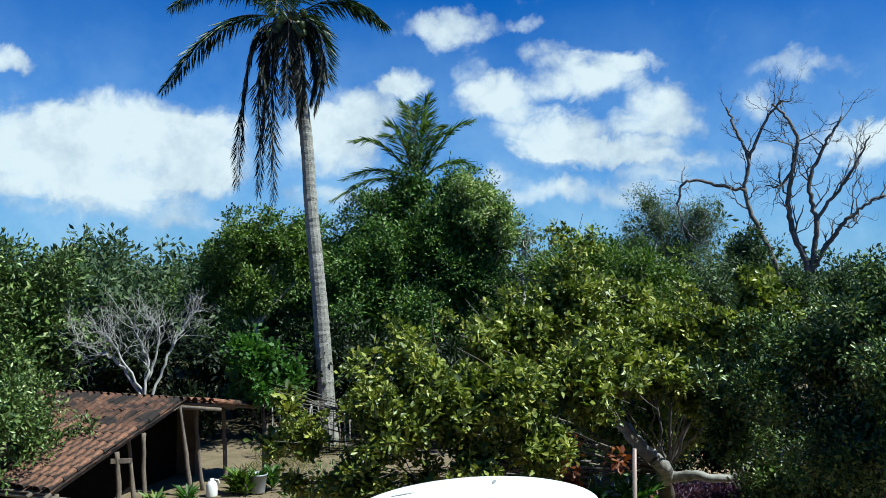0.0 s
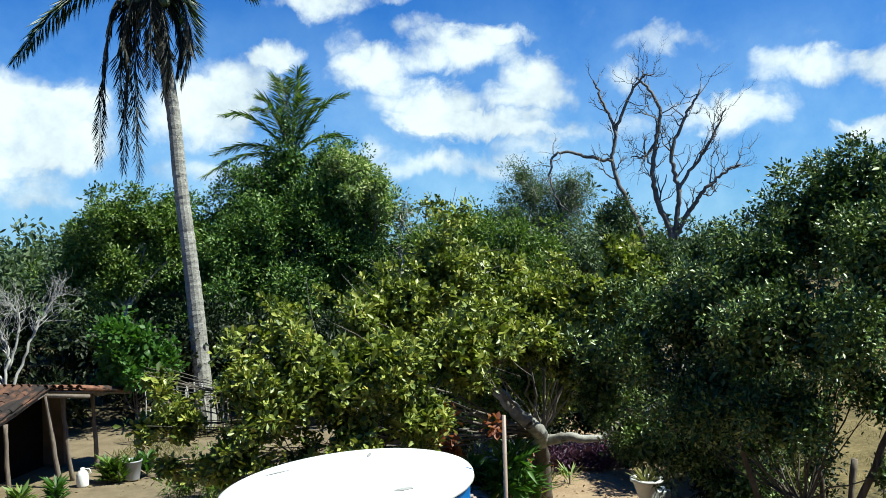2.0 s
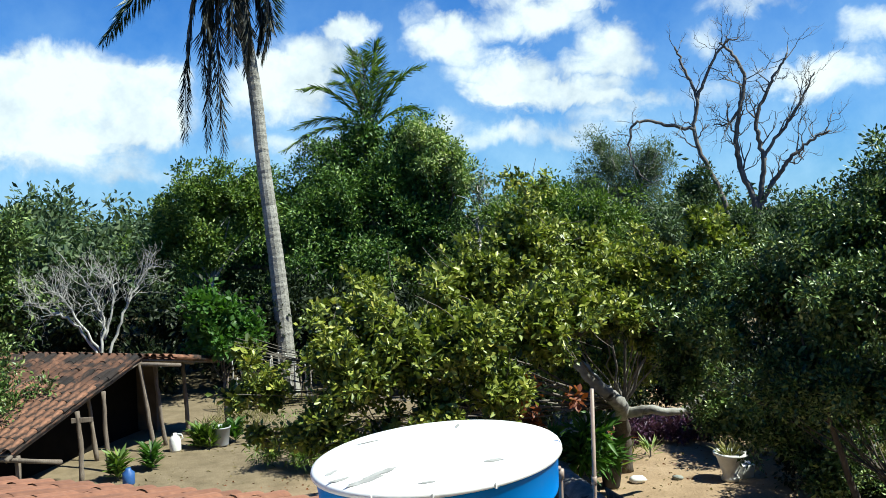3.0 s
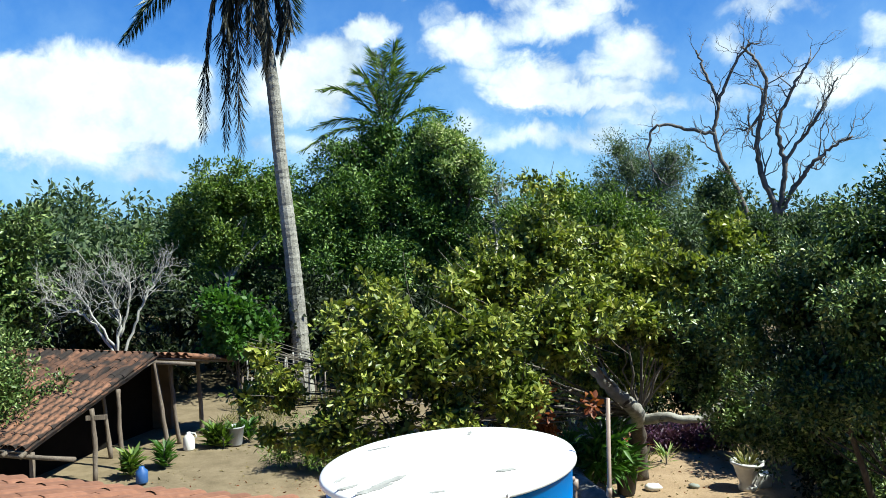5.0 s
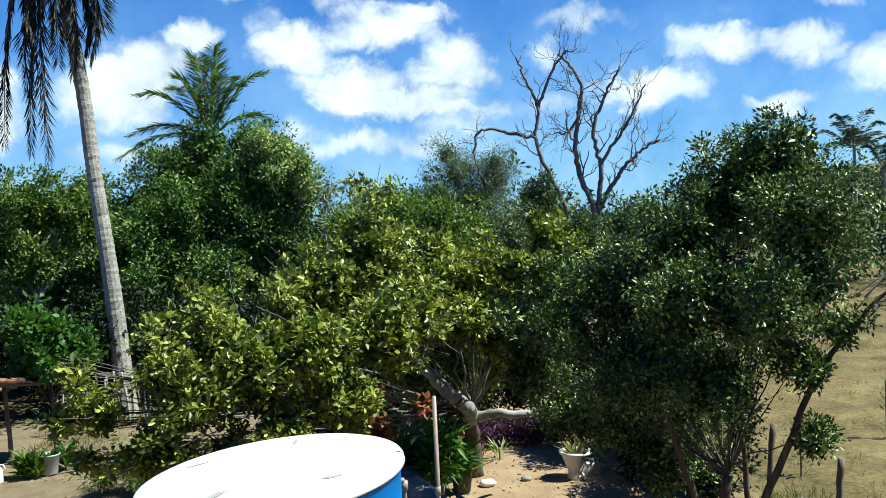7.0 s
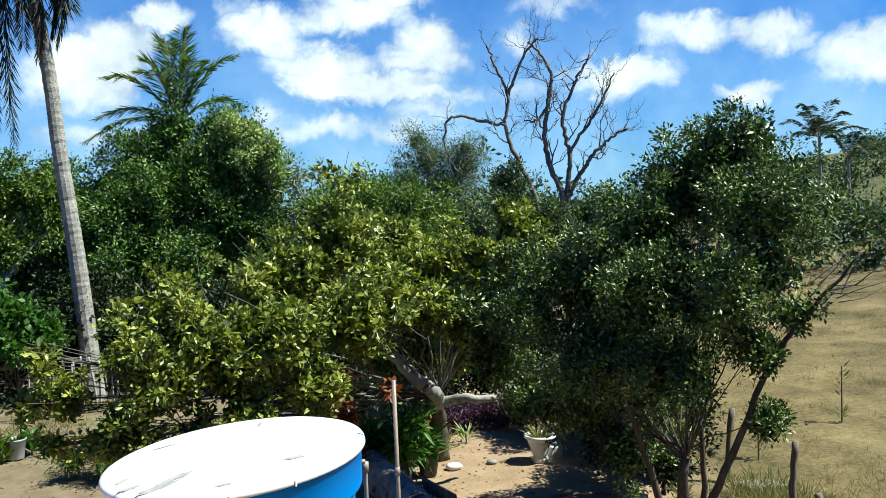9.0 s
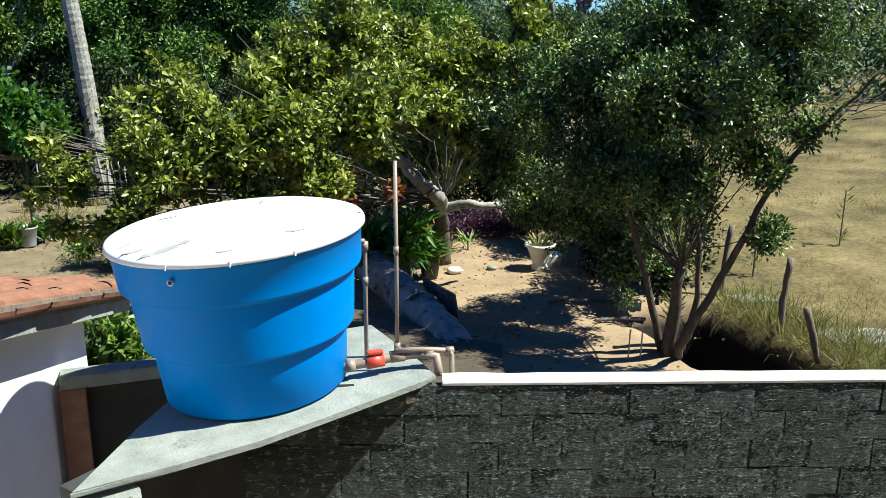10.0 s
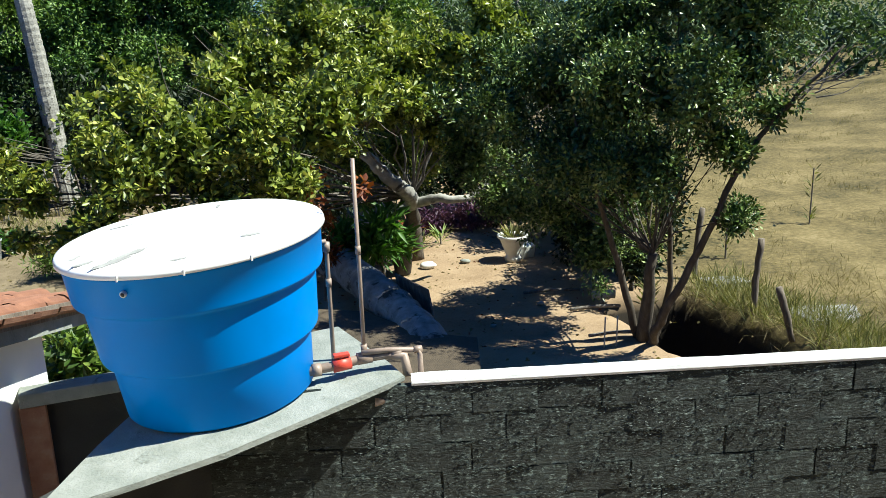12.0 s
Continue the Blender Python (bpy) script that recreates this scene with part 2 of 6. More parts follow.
L = {
    # Cashew, citrus, mango, light, far: palest tones imitate glints, darkest the shaded gaps.
    "cashew": leaf_material("leaf_cashew", [(0.016, 0.03, 0.006), (0.06, 0.09, 0.014), (0.18, 0.225, 0.036), (0.34, 0.37, 0.075), (0.5, 0.44, 0.12)], 0.4, 0.22),
    "citrus": leaf_material("leaf_dark_glossy", [(0.01, 0.024, 0.006), (0.038, 0.072, 0.016), (0.13, 0.20, 0.052), (0.42, 0.47, 0.2)], 0.34, 0.08, 0.3),
    "mango": leaf_material("leaf_mango", [(0.009, 0.025, 0.007), (0.032, 0.075, 0.017), (0.12, 0.22, 0.045), (0.29, 0.38, 0.10)], 0.42, 0.2, 0.3),
    "light": leaf_material("leaf_light", [(0.016, 0.034, 0.007), (0.055, 0.11, 0.016), (0.15, 0.23, 0.04), (0.26, 0.31, 0.075)], 0.5, 0.28),
    "bright": leaf_material("leaf_bright", [(0.03441, 0.08594, 0.01563), (0.06193, 0.1485, 0.02349), (0.09631, 0.211, 0.03905)], 0.5, 0.35),
    "cream": leaf_material("leaf_cream", [(0.03, 0.07, 0.016), (0.13, 0.22, 0.05), (0.36, 0.44, 0.16), (0.62, 0.62, 0.36)], 0.6, 0.25),
    "grey": leaf_material("leaf_greygreen", [(0.06349, 0.09401, 0.05057), (0.1145, 0.159, 0.09401), (0.1908, 0.2386, 0.159)], 0.6, 0.3),
    "far": leaf_material("leaf_far", [(0.014, 0.03, 0.011), (0.05, 0.09, 0.034), (0.15, 0.19, 0.085)], 0.6, 0.2),
    "palm": leaf_material("leaf_palm", [(0.01178, 0.02368, 0.007872), (0.02355, 0.04678, 0.01338), (0.04442, 0.07354, 0.02368)], 0.4, 0.25),
    "palm_old": leaf_material("leaf_palm_old", [(0.00896, 0.0096, 0.00704), (0.0192, 0.0192, 0.0128), (0.0352, 0.032, 0.02048)], 0.6, 0.15),
    "purple": leaf_material("leaf_purple", [(0.03114, 0.01061, 0.03094), (0.07004, 0.0221, 0.0663), (0.1244, 0.0442, 0.1061)], 0.5, 0.25),
    "red": leaf_material("leaf_red", [(0.1088, 0.0204, 0.0068), (0.204, 0.0476, 0.0102), (0.2448, 0.0884, 0.0204)], 0.5, 0.35),
    "dry": leaf_material("grass_dry", [(0.1224, 0.0918, 0.03978), (0.1836, 0.1408, 0.06732), (0.2448, 0.202, 0.1102)], 0.8, 0.3),
    "cashew_leaf": leaf_material("leaf_cashew_single", [(0.016, 0.03, 0.006), (0.06, 0.09, 0.014), (0.18, 0.225, 0.036), (0.34, 0.37, 0.075), (0.5, 0.44, 0.12)], 0.4, 0.22, 0.4, True),
    # Near-black tones: the shade beneath the trees is put into the leaf colour.
    "under": leaf_material("leaf_shade_dark", [(0.00576, 0.01056, 0.00384), (0.012, 0.02016, 0.00672), (0.0192, 0.02976, 0.0096)], 0.5, 0.15, 0.25),
    "splash": leaf_material("mortar_splash", [(0.06, 0.075, 0.07), (0.17, 0.21, 0.2), (0.42, 0.47, 0.45)], 0.85, 0.0, 0.2),
    "weed": leaf_material("weed_olive", [(0.05, 0.055, 0.018), (0.13, 0.135, 0.045), (0.25, 0.225, 0.085), (0.36, 0.3, 0.15)], 0.7, 0.25),
}


# ---- builders ----
def thing(name, label, category, at=(0, 0, 0), group="", kind=""):
    ob = new(name)
    ob.location = at
    ob.empty_display_size = 0.1
    return tagged(ob, label, category, group, kind)


def part(name, data, mat, parent, label="", smooth=False, kind=""):
    """data: a bmesh in world places, or a mesh; linked as one mesh under parent, whose place is taken off."""
    if isinstance(data, bmesh.types.BMesh):
        me = bpy.data.meshes.new(name)
        bmesh.ops.recalc_face_normals(data, faces=data.faces)
        data.to_mesh(me)
        data.free()
    else:
        me = data
    me.materials.append(mat)
    if smooth:
        me.polygons.foreach_set("use_smooth", [True] * len(me.polygons))
    ob = new(name, me)
    if parent is not None:
        top = parent
        base = Matrix.Identity(4)
        while top is not None:
            base = top.matrix_basis @ base
            top = top.parent
        me.transform(base.inverted())
        ob.parent = parent
    return tagged(ob, label, kind=kind)


def box(bm, c, s, rz=0.0, bevel=0.0, rx=0.0, ry=0.0):
    g = bmesh.ops.create_cube(bm, size=1.0, matrix=pose(*c, rx, ry, rz) @ Matrix.Diagonal((*s, 1)))
    if bevel:
        es = list({e for v in g["verts"] for e in v.link_edges})
        bmesh.ops.bevel(bm, geom=es, offset=bevel, segments=2, affect="EDGES", profile=0.6)
    return bm


def tube(bm, pts, radii, sides=8, cap=True):
    """A tapered tube along pts."""
    pts = [Vector(p) for p in pts]
    rings, u = [], None
    for i, p in enumerate(pts):
        t = (pts[min(i + 1, len(pts) - 1)] - pts[max(i - 1, 0)]).normalized()
        if u is None:
            u = t.orthogonal().normalized()
        u = (u - t * u.dot(t)).normalized()
        w = t.cross(u)
        r = radii[i] if i < len(radii) else radii[-1]
        rings.append([bm.verts.new(p + (u * math.cos(a) + w * math.sin(a)) * r) for a in [2 * math.pi * k / sides for k in range(sides)]])
    for a, b in zip(rings, rings[1:]):
        for k in range(sides):
            bm.faces.new((a[k], a[(k + 1) % sides], b[(k + 1) % sides], b[k]))
    if cap:
        bm.faces.new(rings[0][::-1])
        bm.faces.new(rings[-1])
    return bm


def lathe(bm, profile, sides=32, at=(0, 0, 0), m=None):
    """Turns (radius, height) pairs about z."""
    m = m or Matrix.Translation(at)
    rings = []
    for r, z in profile:
        if r < 1e-4:
            rings.append([bm.verts.new(m @ Vector((0, 0, z)))])
        else:
            rings.append([bm.verts.new(m @ Vector((r * math.cos(a), r * math.sin(a), z))) for a in [2 * math.pi * k / sides for k in range(sides)]])
    for a, b in zip(rings, rings[1:]):
        for k in range(sides):
            q = [a[k % len(a)], a[(k + 1) % len(a)], b[(k + 1) % len(b)], b[k % len(b)]]
            q = list(dict.fromkeys(q))
            if len(q) > 2:
                bm.faces.new(q)
    return bm


def curve_points(pts, n, wob=0.0, rng=None):
    """Catmull-Rom through pts, n steps a span, with a little wander."""
    pts = [Vector(p) for p in pts]
    P = [pts[0] * 2 - pts[1]] + pts + [pts[-1] * 2 - pts[-2]]
    out = []
    for i in range(1, len(P) - 2):
        for k in range(n):
            t = k / n
            a, b, c, d = P[i - 1:i + 3]
            q = 0.5 * (2 * b + (c - a) * t + (2 * a - 5 * b + 4 * c - d) * t * t + (3 * b - a - 3 * c + d) * t ** 3)
            if wob and rng is not None and out:
                q = q + Vector(rng.normal(0, wob, 3))
            out.append(q)
    out.append(pts[-1])
    return out


LEAF4 = np.array([[0, 0, 0], [0.5, 0.5, 0.12], [0, 1, 0], [-0.5, 0.5, 0.12]])
LEAF6 = np.array([[0, 0, 0], [0.30, 0.35, 0.06], [0.5, 0.72, 0.09], [0, 1, -0.03], [-0.5, 0.72, 0.09], [-0.30, 0.35, 0.06]])
FACE4 = [(0, 1, 2), (0, 2, 3)]
FACE6 = [(0, 1, 2, 3), (0, 3, 4, 5)]


def leaves_mesh(name, at, along, size, width, rng, shape=4, face_up=0.5):
    """One mesh of folded leaves: at, along: N x 3; size: N."""
    n = len(at)
    along = along / (np.linalg.norm(along, axis=1, keepdims=True) + 1e-9)
    ref = rng.normal(0, 1, (n, 3)) * (1 - face_up) + np.array([0, 0, 1.0]) * face_up
    side = np.cross(along, ref)
    side /= np.linalg.norm(side, axis=1, keepdims=True) + 1e-9
    up = np.cross(side, along)
    T = LEAF4 if shape == 4 else LEAF6
    F = FACE4 if shape == 4 else FACE6
    s = size[:, None, None]
    v = at[:, None, :] + s * (T[None, :, 0:1] * width * side[:, None, :] + T[None, :, 1:2] * along[:, None, :] + T[None, :, 2:3] * min(1.0, width / 0.45) * up[:, None, :])
    k, fs = len(T), len(F[0])
    me = bpy.data.meshes.new(name)
    me.vertices.add(n * k)
    me.vertices.foreach_set("co", v.astype(np.float32).ravel())
    f = (np.arange(n)[:, None, None] * k + np.array(F)[None]).reshape(-1, fs)
    me.loops.add(f.size)
    me.loops.foreach_set("vertex_index", f.ravel().astype(np.int32))
    me.polygons.add(len(f))
    me.polygons.foreach_set("loop_start", (np.arange(len(f)) * fs).astype(np.int32))
    me.update(calc_edges=True)
    return me


def crown_leaves(name, lobes, clumps, per, size, rng, width=0.45, shape=4, spread=0.22, face_up=0.5, hang=0.0, inner=0.55, up_only=0.35, gaps=-0.2, floor=0.15):
    """Leaves in clumps on the outer shell of uneven lobes (x, y, z, radius[, squash])."""
    small = []
    for l in lobes:
        small.append((l[0], l[1], l[2], l[3] * 0.7))
        for k in range(7):
            q = rng.normal(0, 1, 3)
            q /= np.linalg.norm(q)
            f = rng.uniform(0.6, 0.95) * l[3]
            small.append((l[0] + q[0] * f, l[1] + q[1] * f, l[2] + q[2] * f * 0.85, l[3] * rng.uniform(0.28, 0.5)))
        for k in range(6):
            q = rng.normal(0, 1, 3) + np.array([0, 0, 0.5])
            q /= np.linalg.norm(q)
            f = rng.uniform(0.95, 1.4) * l[3]
            small.append((l[0] + q[0] * f, l[1] + q[1] * f, l[2] + q[2] * f * 0.9, l[3] * rng.uniform(0.14, 0.28)))
    core, lobes = lobes, small
    vol = np.array([l[3] ** 2 for l in lobes])
    pick = rng.choice(len(lobes), clumps, p=vol / vol.sum())
    L0 = np.array([(*l[:4], l[4] if len(l) > 4 else 0.85) for l in lobes])[pick]
    d = rng.normal(0, 1, (clumps, 3))
    d[:, 2] = np.where(rng.random(clumps) < up_only, np.abs(d[:, 2]), d[:, 2])
    d /= np.linalg.norm(d, axis=1, keepdims=True)
    bumpy = np.array([noise.noise(Vector(c[:3]) * 0.7 + Vector(q) * 2.2) for c, q in zip(L0, d)])
    r = L0[:, 3] * (inner + (1 - inner) * rng.random(clumps) ** 0.6) * (1 + 0.38 * bumpy)
    c = L0[:, :3] + d * r[:, None] * np.stack([np.ones(clumps), np.ones(clumps), L0[:, 4]], 1)
    R = float(np.median([l[3] for l in core]))
    c = c + np.array([list(noise.noise_vector(Vector(q) * (1.0 / R))) for q in c]) * 0.42 * R
    hole = np.array([noise.noise(Vector(q) * (1.0 / (0.35 + 0.12 * R)) + Vector((7, 3, 1))) + 0.6 * noise.noise(Vector(q) * (2.6 / (0.35 + 0.2 * R))) for q in c])
    keep = (hole > gaps) & (c[:, 2] > floor)
    c, d = c[keep], d[keep]
    n = len(c) * per
    cc = np.repeat(c, per, 0)
    u = rng.normal(0, 1, (n, 3)) + np.repeat(d, per, 0) * 0.5 + np.array([0, 0, 0.15 - hang])
    u /= np.linalg.norm(u, axis=1, keepdims=True)
    at = cc + u * spread * rng.uniform(0.1, 1.5, (n, 1))
    along = u + rng.normal(0, 0.35, (n, 3))
    long = size * rng.uniform(0.6, 1.25, n)
    # the shaded leaves inside each lobe
    k = int(clumps * per * 0.22)
    weight = np.array([l[3] ** 2 for l in core])
    C0 = np.array([l[:4] for l in core])[rng.choice(len(core), k, p=weight / weight.sum())]
    v = rng.normal(0, 1, (k, 3))
    v /= np.linalg.norm(v, axis=1, keepdims=True)
    p = C0[:, :3] + v * (C0[:, 3] * rng.uniform(0.1, 0.65, k))[:, None]
    p[:, 2] = np.maximum(p[:, 2], floor)
    at, along = np.concatenate([at, p]), np.concatenate([along, rng.normal(0, 1, (k, 3))])
    long = np.concatenate([long, size * rng.uniform(1.2, 1.9, k)])
    return leaves_mesh(name, at, along, long, width, rng, shape, face_up)


def limbs(bm, base, fork, lobes, r0, rng, twigs=3, wob=0.12, thick=1.0):
    """Limbs from the fork to each lobe, with twigs inside it."""
    fork = Vector(fork)
    for l in lobes:
        c = Vector(l[:3])
        mid = fork.lerp(c, 0.5) + Vector(rng.normal(0, 0.12 * l[3] + 0.05, 3)) + Vector((0, 0, 0.15 * l[3]))
        p = curve_points([fork, mid, c], 4, wob * 0.3, rng)
        rr = r0 * rng.uniform(0.3, 0.6) * thick
        tube(bm, p, [rr * (1 - 0.75 * i / (len(p) - 1)) for i in range(len(p))], 6, False)
        for k in range(twigs):
            s = p[len(p) - 1 - int(rng.integers(0, 3))]
            e = c + Vector(rng.normal(0, 0.62, 3)) * l[3]
            q = curve_points([s, s.lerp(e, 0.5) + Vector(rng.normal(0, 0.08, 3)) * l[3], e], 3)
            tube(bm, q, [rr * 0.3 * (1 - 0.8 * i / (len(q) - 1)) + 0.004 for i in range(len(q))], 4, False)


def broad_tree(name, label, base, fork, r0, lobes, leaf, clumps, per, size, seed, bark="bark", width=0.45, shape=4, spread=0.22, face_up=0.5, hang=0.0, twigs=3, inner=0.55, lean=None, up_only=0.35, category="tree", gaps=-0.2, twig_bark=None, thick=1.0):
    rng = np.random.default_rng(seed)
    t = thing(name, label, category, base)
    bm = bmesh.new()
    pts = curve_points([base] + (lean or []) + [fork], 5, r0 * 0.12, rng)
    tube(bm, pts, [r0 * (1.25 - 0.6 * i / (len(pts) - 1)) for i in range(len(pts))], 10)
    part("trunk", bm, M[bark], t, smooth=True)
    bm = bmesh.new()
    limbs(bm, base, fork, lobes, r0, rng, twigs, thick=thick)
    part("branchwork", bm, M[twig_bark or bark], t, smooth=True, kind="stuff")
    me = crown_leaves("crown", lobes, clumps, per, size, rng, width, shape, spread, face_up, hang, inner, up_only, gaps, 0.15 + base[2])
    part("crown", me, L[leaf], t, kind="stuff")
    return t


# ---- ground ----
def ground_height(x, y):
    """Flat yard; a field that climbs to a low hill on the east side; woods level behind."""
    s = max(0.0, min(1.0, (x - 0.35 * y - 8.0) / 60.0))
    hill = 13.0 * s * s * (3 - 2 * s)
    far_fade = max(0.0, min(1.0, (900 - math.hypot(x, y)) / 700))
    fine_relief = 0.06 * noise.noise(Vector((x * 0.35, y * 0.35, 0))) + 0.02 * noise.noise(Vector((x * 1.7, y * 1.7, 3)))
    near = max(0.0, min(1.0, (y - 6) / 3))
    ditch = -1.9 * math.exp(-(((x - 7.2 - 0.14 * (12.8 - y)) / 0.72) ** 4)) * max(0.0, min(1.0, (13.4 - y) / 0.8)) * near
    return ditch + hill * far_fade + fine_relief * near - 0.02


def axis(lo, hi, near, step, grow):
    v, s = [0.0], step
    while v[-1] < hi:
        v.append(v[-1] + s)
        if v[-1] > near:
            s *= grow
    w, s = [0.0], step
    while w[-1] > lo:
        w.append(w[-1] - s)
        if w[-1] < -near:
            s *= grow
    return sorted(set(w[1:] + v))


def ground_material():
    m = bpy.data.materials.new("ground_sand_and_field")
    m.use_nodes = True
    n = Nodes(m.node_tree)
    b = m.node_tree.nodes["Principled BSDF"]
    p = n.add("ShaderNodeNewGeometry").outputs["Position"]
    s = n.add("ShaderNodeSeparateXYZ")
    n.link(p, s.inputs[0])
    wob = n.math("MULTIPLY", n.math("SUBTRACT", n.noise(p, 0.5, 5, 0.6), 0.5), 2.5)
    fieldness = n.maprange(n.math("ADD", n.math("SUBTRACT", s.outputs[0], n.math("MULTIPLY", s.outputs[1], 0.30)), wob), 3.2, 4.4)
    sand = n.ramp(n.math("ADD", n.math("MULTIPLY", n.noise(p, 1.3, 6, 0.6), 0.6), n.math("MULTIPLY", n.noise(p, 22, 5, 0.7), 0.4)), (0.3, (0.18, 0.122, 0.074)), (0.5, (0.275, 0.196, 0.122)), (0.7, (0.345, 0.258, 0.17)))
    grass = n.ramp(n.math("ADD", n.math("MULTIPLY", n.noise(p, 0.45, 6, 0.65), 0.55), n.math("MULTIPLY", n.noise(p, 9, 6, 0.7), 0.45)), (0.38, (0.04, 0.036, 0.015)), (0.47, (0.105, 0.082, 0.034)), (0.56, (0.165, 0.128, 0.056)), (0.68, (0.26, 0.205, 0.105)))
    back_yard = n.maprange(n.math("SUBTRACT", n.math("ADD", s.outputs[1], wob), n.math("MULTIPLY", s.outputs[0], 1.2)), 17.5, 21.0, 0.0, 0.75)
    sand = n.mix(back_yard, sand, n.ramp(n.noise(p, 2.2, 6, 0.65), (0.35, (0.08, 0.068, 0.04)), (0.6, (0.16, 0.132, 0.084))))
    col = n.mix(fieldness, sand, grass)
    litter = n.maprange(n.noise(p, 14, 5, 0.7), 0.60, 0.68, 0.0, 0.55)
    col = n.mix(litter, col, (0.128, 0.088, 0.052))
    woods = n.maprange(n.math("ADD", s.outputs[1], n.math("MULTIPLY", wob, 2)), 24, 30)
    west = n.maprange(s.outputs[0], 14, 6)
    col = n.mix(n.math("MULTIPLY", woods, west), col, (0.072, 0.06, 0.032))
    scrub = n.maprange(n.math("ADD", s.outputs[2], n.math("MULTIPLY", wob, 0.3)), 1.6, 3.0)
    col = n.mix(scrub, col, n.ramp(n.noise(p, 0.35, 6, 0.7), (0.35, (0.056, 0.068, 0.024)), (0.65, (0.128, 0.12, 0.048))))
    # Shade in the ditch, painted as near-black colour below ground level.
    ditch_shade = n.maprange(s.outputs[2], -0.15, -0.45)
    col = n.mix(ditch_shade, col, (0.0144, 0.0112, 0.008))
    n.link(col, b.inputs["Base Color"])
    b.inputs["Roughness"].default_value = 0.95
    b.inputs["Specular IOR Level"].default_value = 0.2
    bp = n.add("ShaderNodeBump", Strength=0.55, Distance=0.05)
    n.link(n.math("ADD", n.noise(p, 6, 6, 0.7), n.math("MULTIPLY", n.noise(p, 45, 4, 0.7), 0.4)), bp.inputs["Height"])
    n.link(bp.outputs[0], b.inputs["Normal"])
    return m


def build_ground():
    xs, ys = axis(-2500, 2500, 16, 0.3, 1.16), axis(-800, 3500, 24, 0.35, 1.16)
    co = [(x, y, ground_height(x, y)) for y in ys for x in xs]
    k = len(xs)
    fs = [(j * k + i, j * k + i + 1, (j + 1) * k + i + 1, (j + 1) * k + i) for j in range(len(ys) - 1) for i in range(k - 1)]
    me = bpy.data.meshes.new("ground")
    me.from_pydata(co, [], fs)
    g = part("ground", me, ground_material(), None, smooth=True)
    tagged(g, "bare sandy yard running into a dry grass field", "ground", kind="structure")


build_ground()


# ---- water tank on its corner slab ----
TILT = math.degrees(math.atan(0.079))
LID = Vector((0.056, 4.612, 3.80))
TANK_M = Matrix.Translation(LID) @ pose(0, 0, 0, 0, -TILT, 0) @ Matrix.Translation((0, 0, -1.03))


def build_tank():
    t = thing("water_tank", "bright blue plastic water tank tapering downwards, tilted on a concrete slab", "water tank", TANK_M.translation)
    bm = bmesh.new()
    prof = [(0.0, 0.0), (0.535, 0.0), (0.56, 0.02), (0.590, 0.352), (0.594, 0.366), (0.638, 0.380), (0.642, 0.394), (0.674, 0.72), (0.678, 0.734), (0.718, 0.748), (0.722, 0.762), (0.738, 0.955), (0.75, 0.965), (0.75, 0.99), (0.70, 0.985), (0.69, 0.95), (0.0, 0.93)]
    lathe(bm, prof, 96, m=TANK_M)
    body = part("body", bm, M["tank"], t, smooth=True)
    bm = bmesh.new()
    prof = [(0.0, 1.045), (0.35, 1.04), (0.60, 1.032), (0.70, 1.027), (0.735, 1.022), (0.757, 1.014), (0.764, 1.002), (0.766, 0.982), (0.759, 0.980), (0.754, 0.993), (0.70, 0.995), (0.0, 1.005)]
    lathe(bm, prof, 96, m=TANK_M)
    lid = part("lid", bm, M["lid"], t, "white plastic lid with grey patches", smooth=True)
    return t


build_tank()


def slab_z(x):
    return 2.768 + 0.079 * (x - 0.137)


def prism(bm, outline, thick, z=slab_z):
    top = [bm.verts.new((x, y, z(x))) for x, y in outline]
    low = [bm.verts.new((x, y, z(x) - thick)) for x, y in outline]
    bm.faces.new(top)
    bm.faces.new(low[::-1])
    n = len(top)
    for i in range(n):
        bm.faces.new((top[i], low[i], low[(i + 1) % n], top[(i + 1) % n]))
    return bm


def build_slab():
    bm = bmesh.new()
    prism(bm, [(-0.80, 3.56), (-0.30, 3.68), (0.14, 3.80), (0.62, 4.01), (1.10, 4.23), (1.22, 4.30), (1.16, 4.56), (0.95, 5.35), (-0.05, 5.30), (-0.55, 4.20)], 0.036)
    bmesh.ops.bevel(bm, geom=list(bm.edges), offset=0.008, segments=2, affect="EDGES")
    s = part("corner_slab", bm, M["concrete"], None)
    tagged(s, "rough grey concrete corner slab carrying the tank", "slab", kind="structure")


build_slab()

WALL_A, WALL_B = Vector((0.02, 4.44, 0)), Vector((9.0, 2.88, 0))
WALL_TOP = 2.83


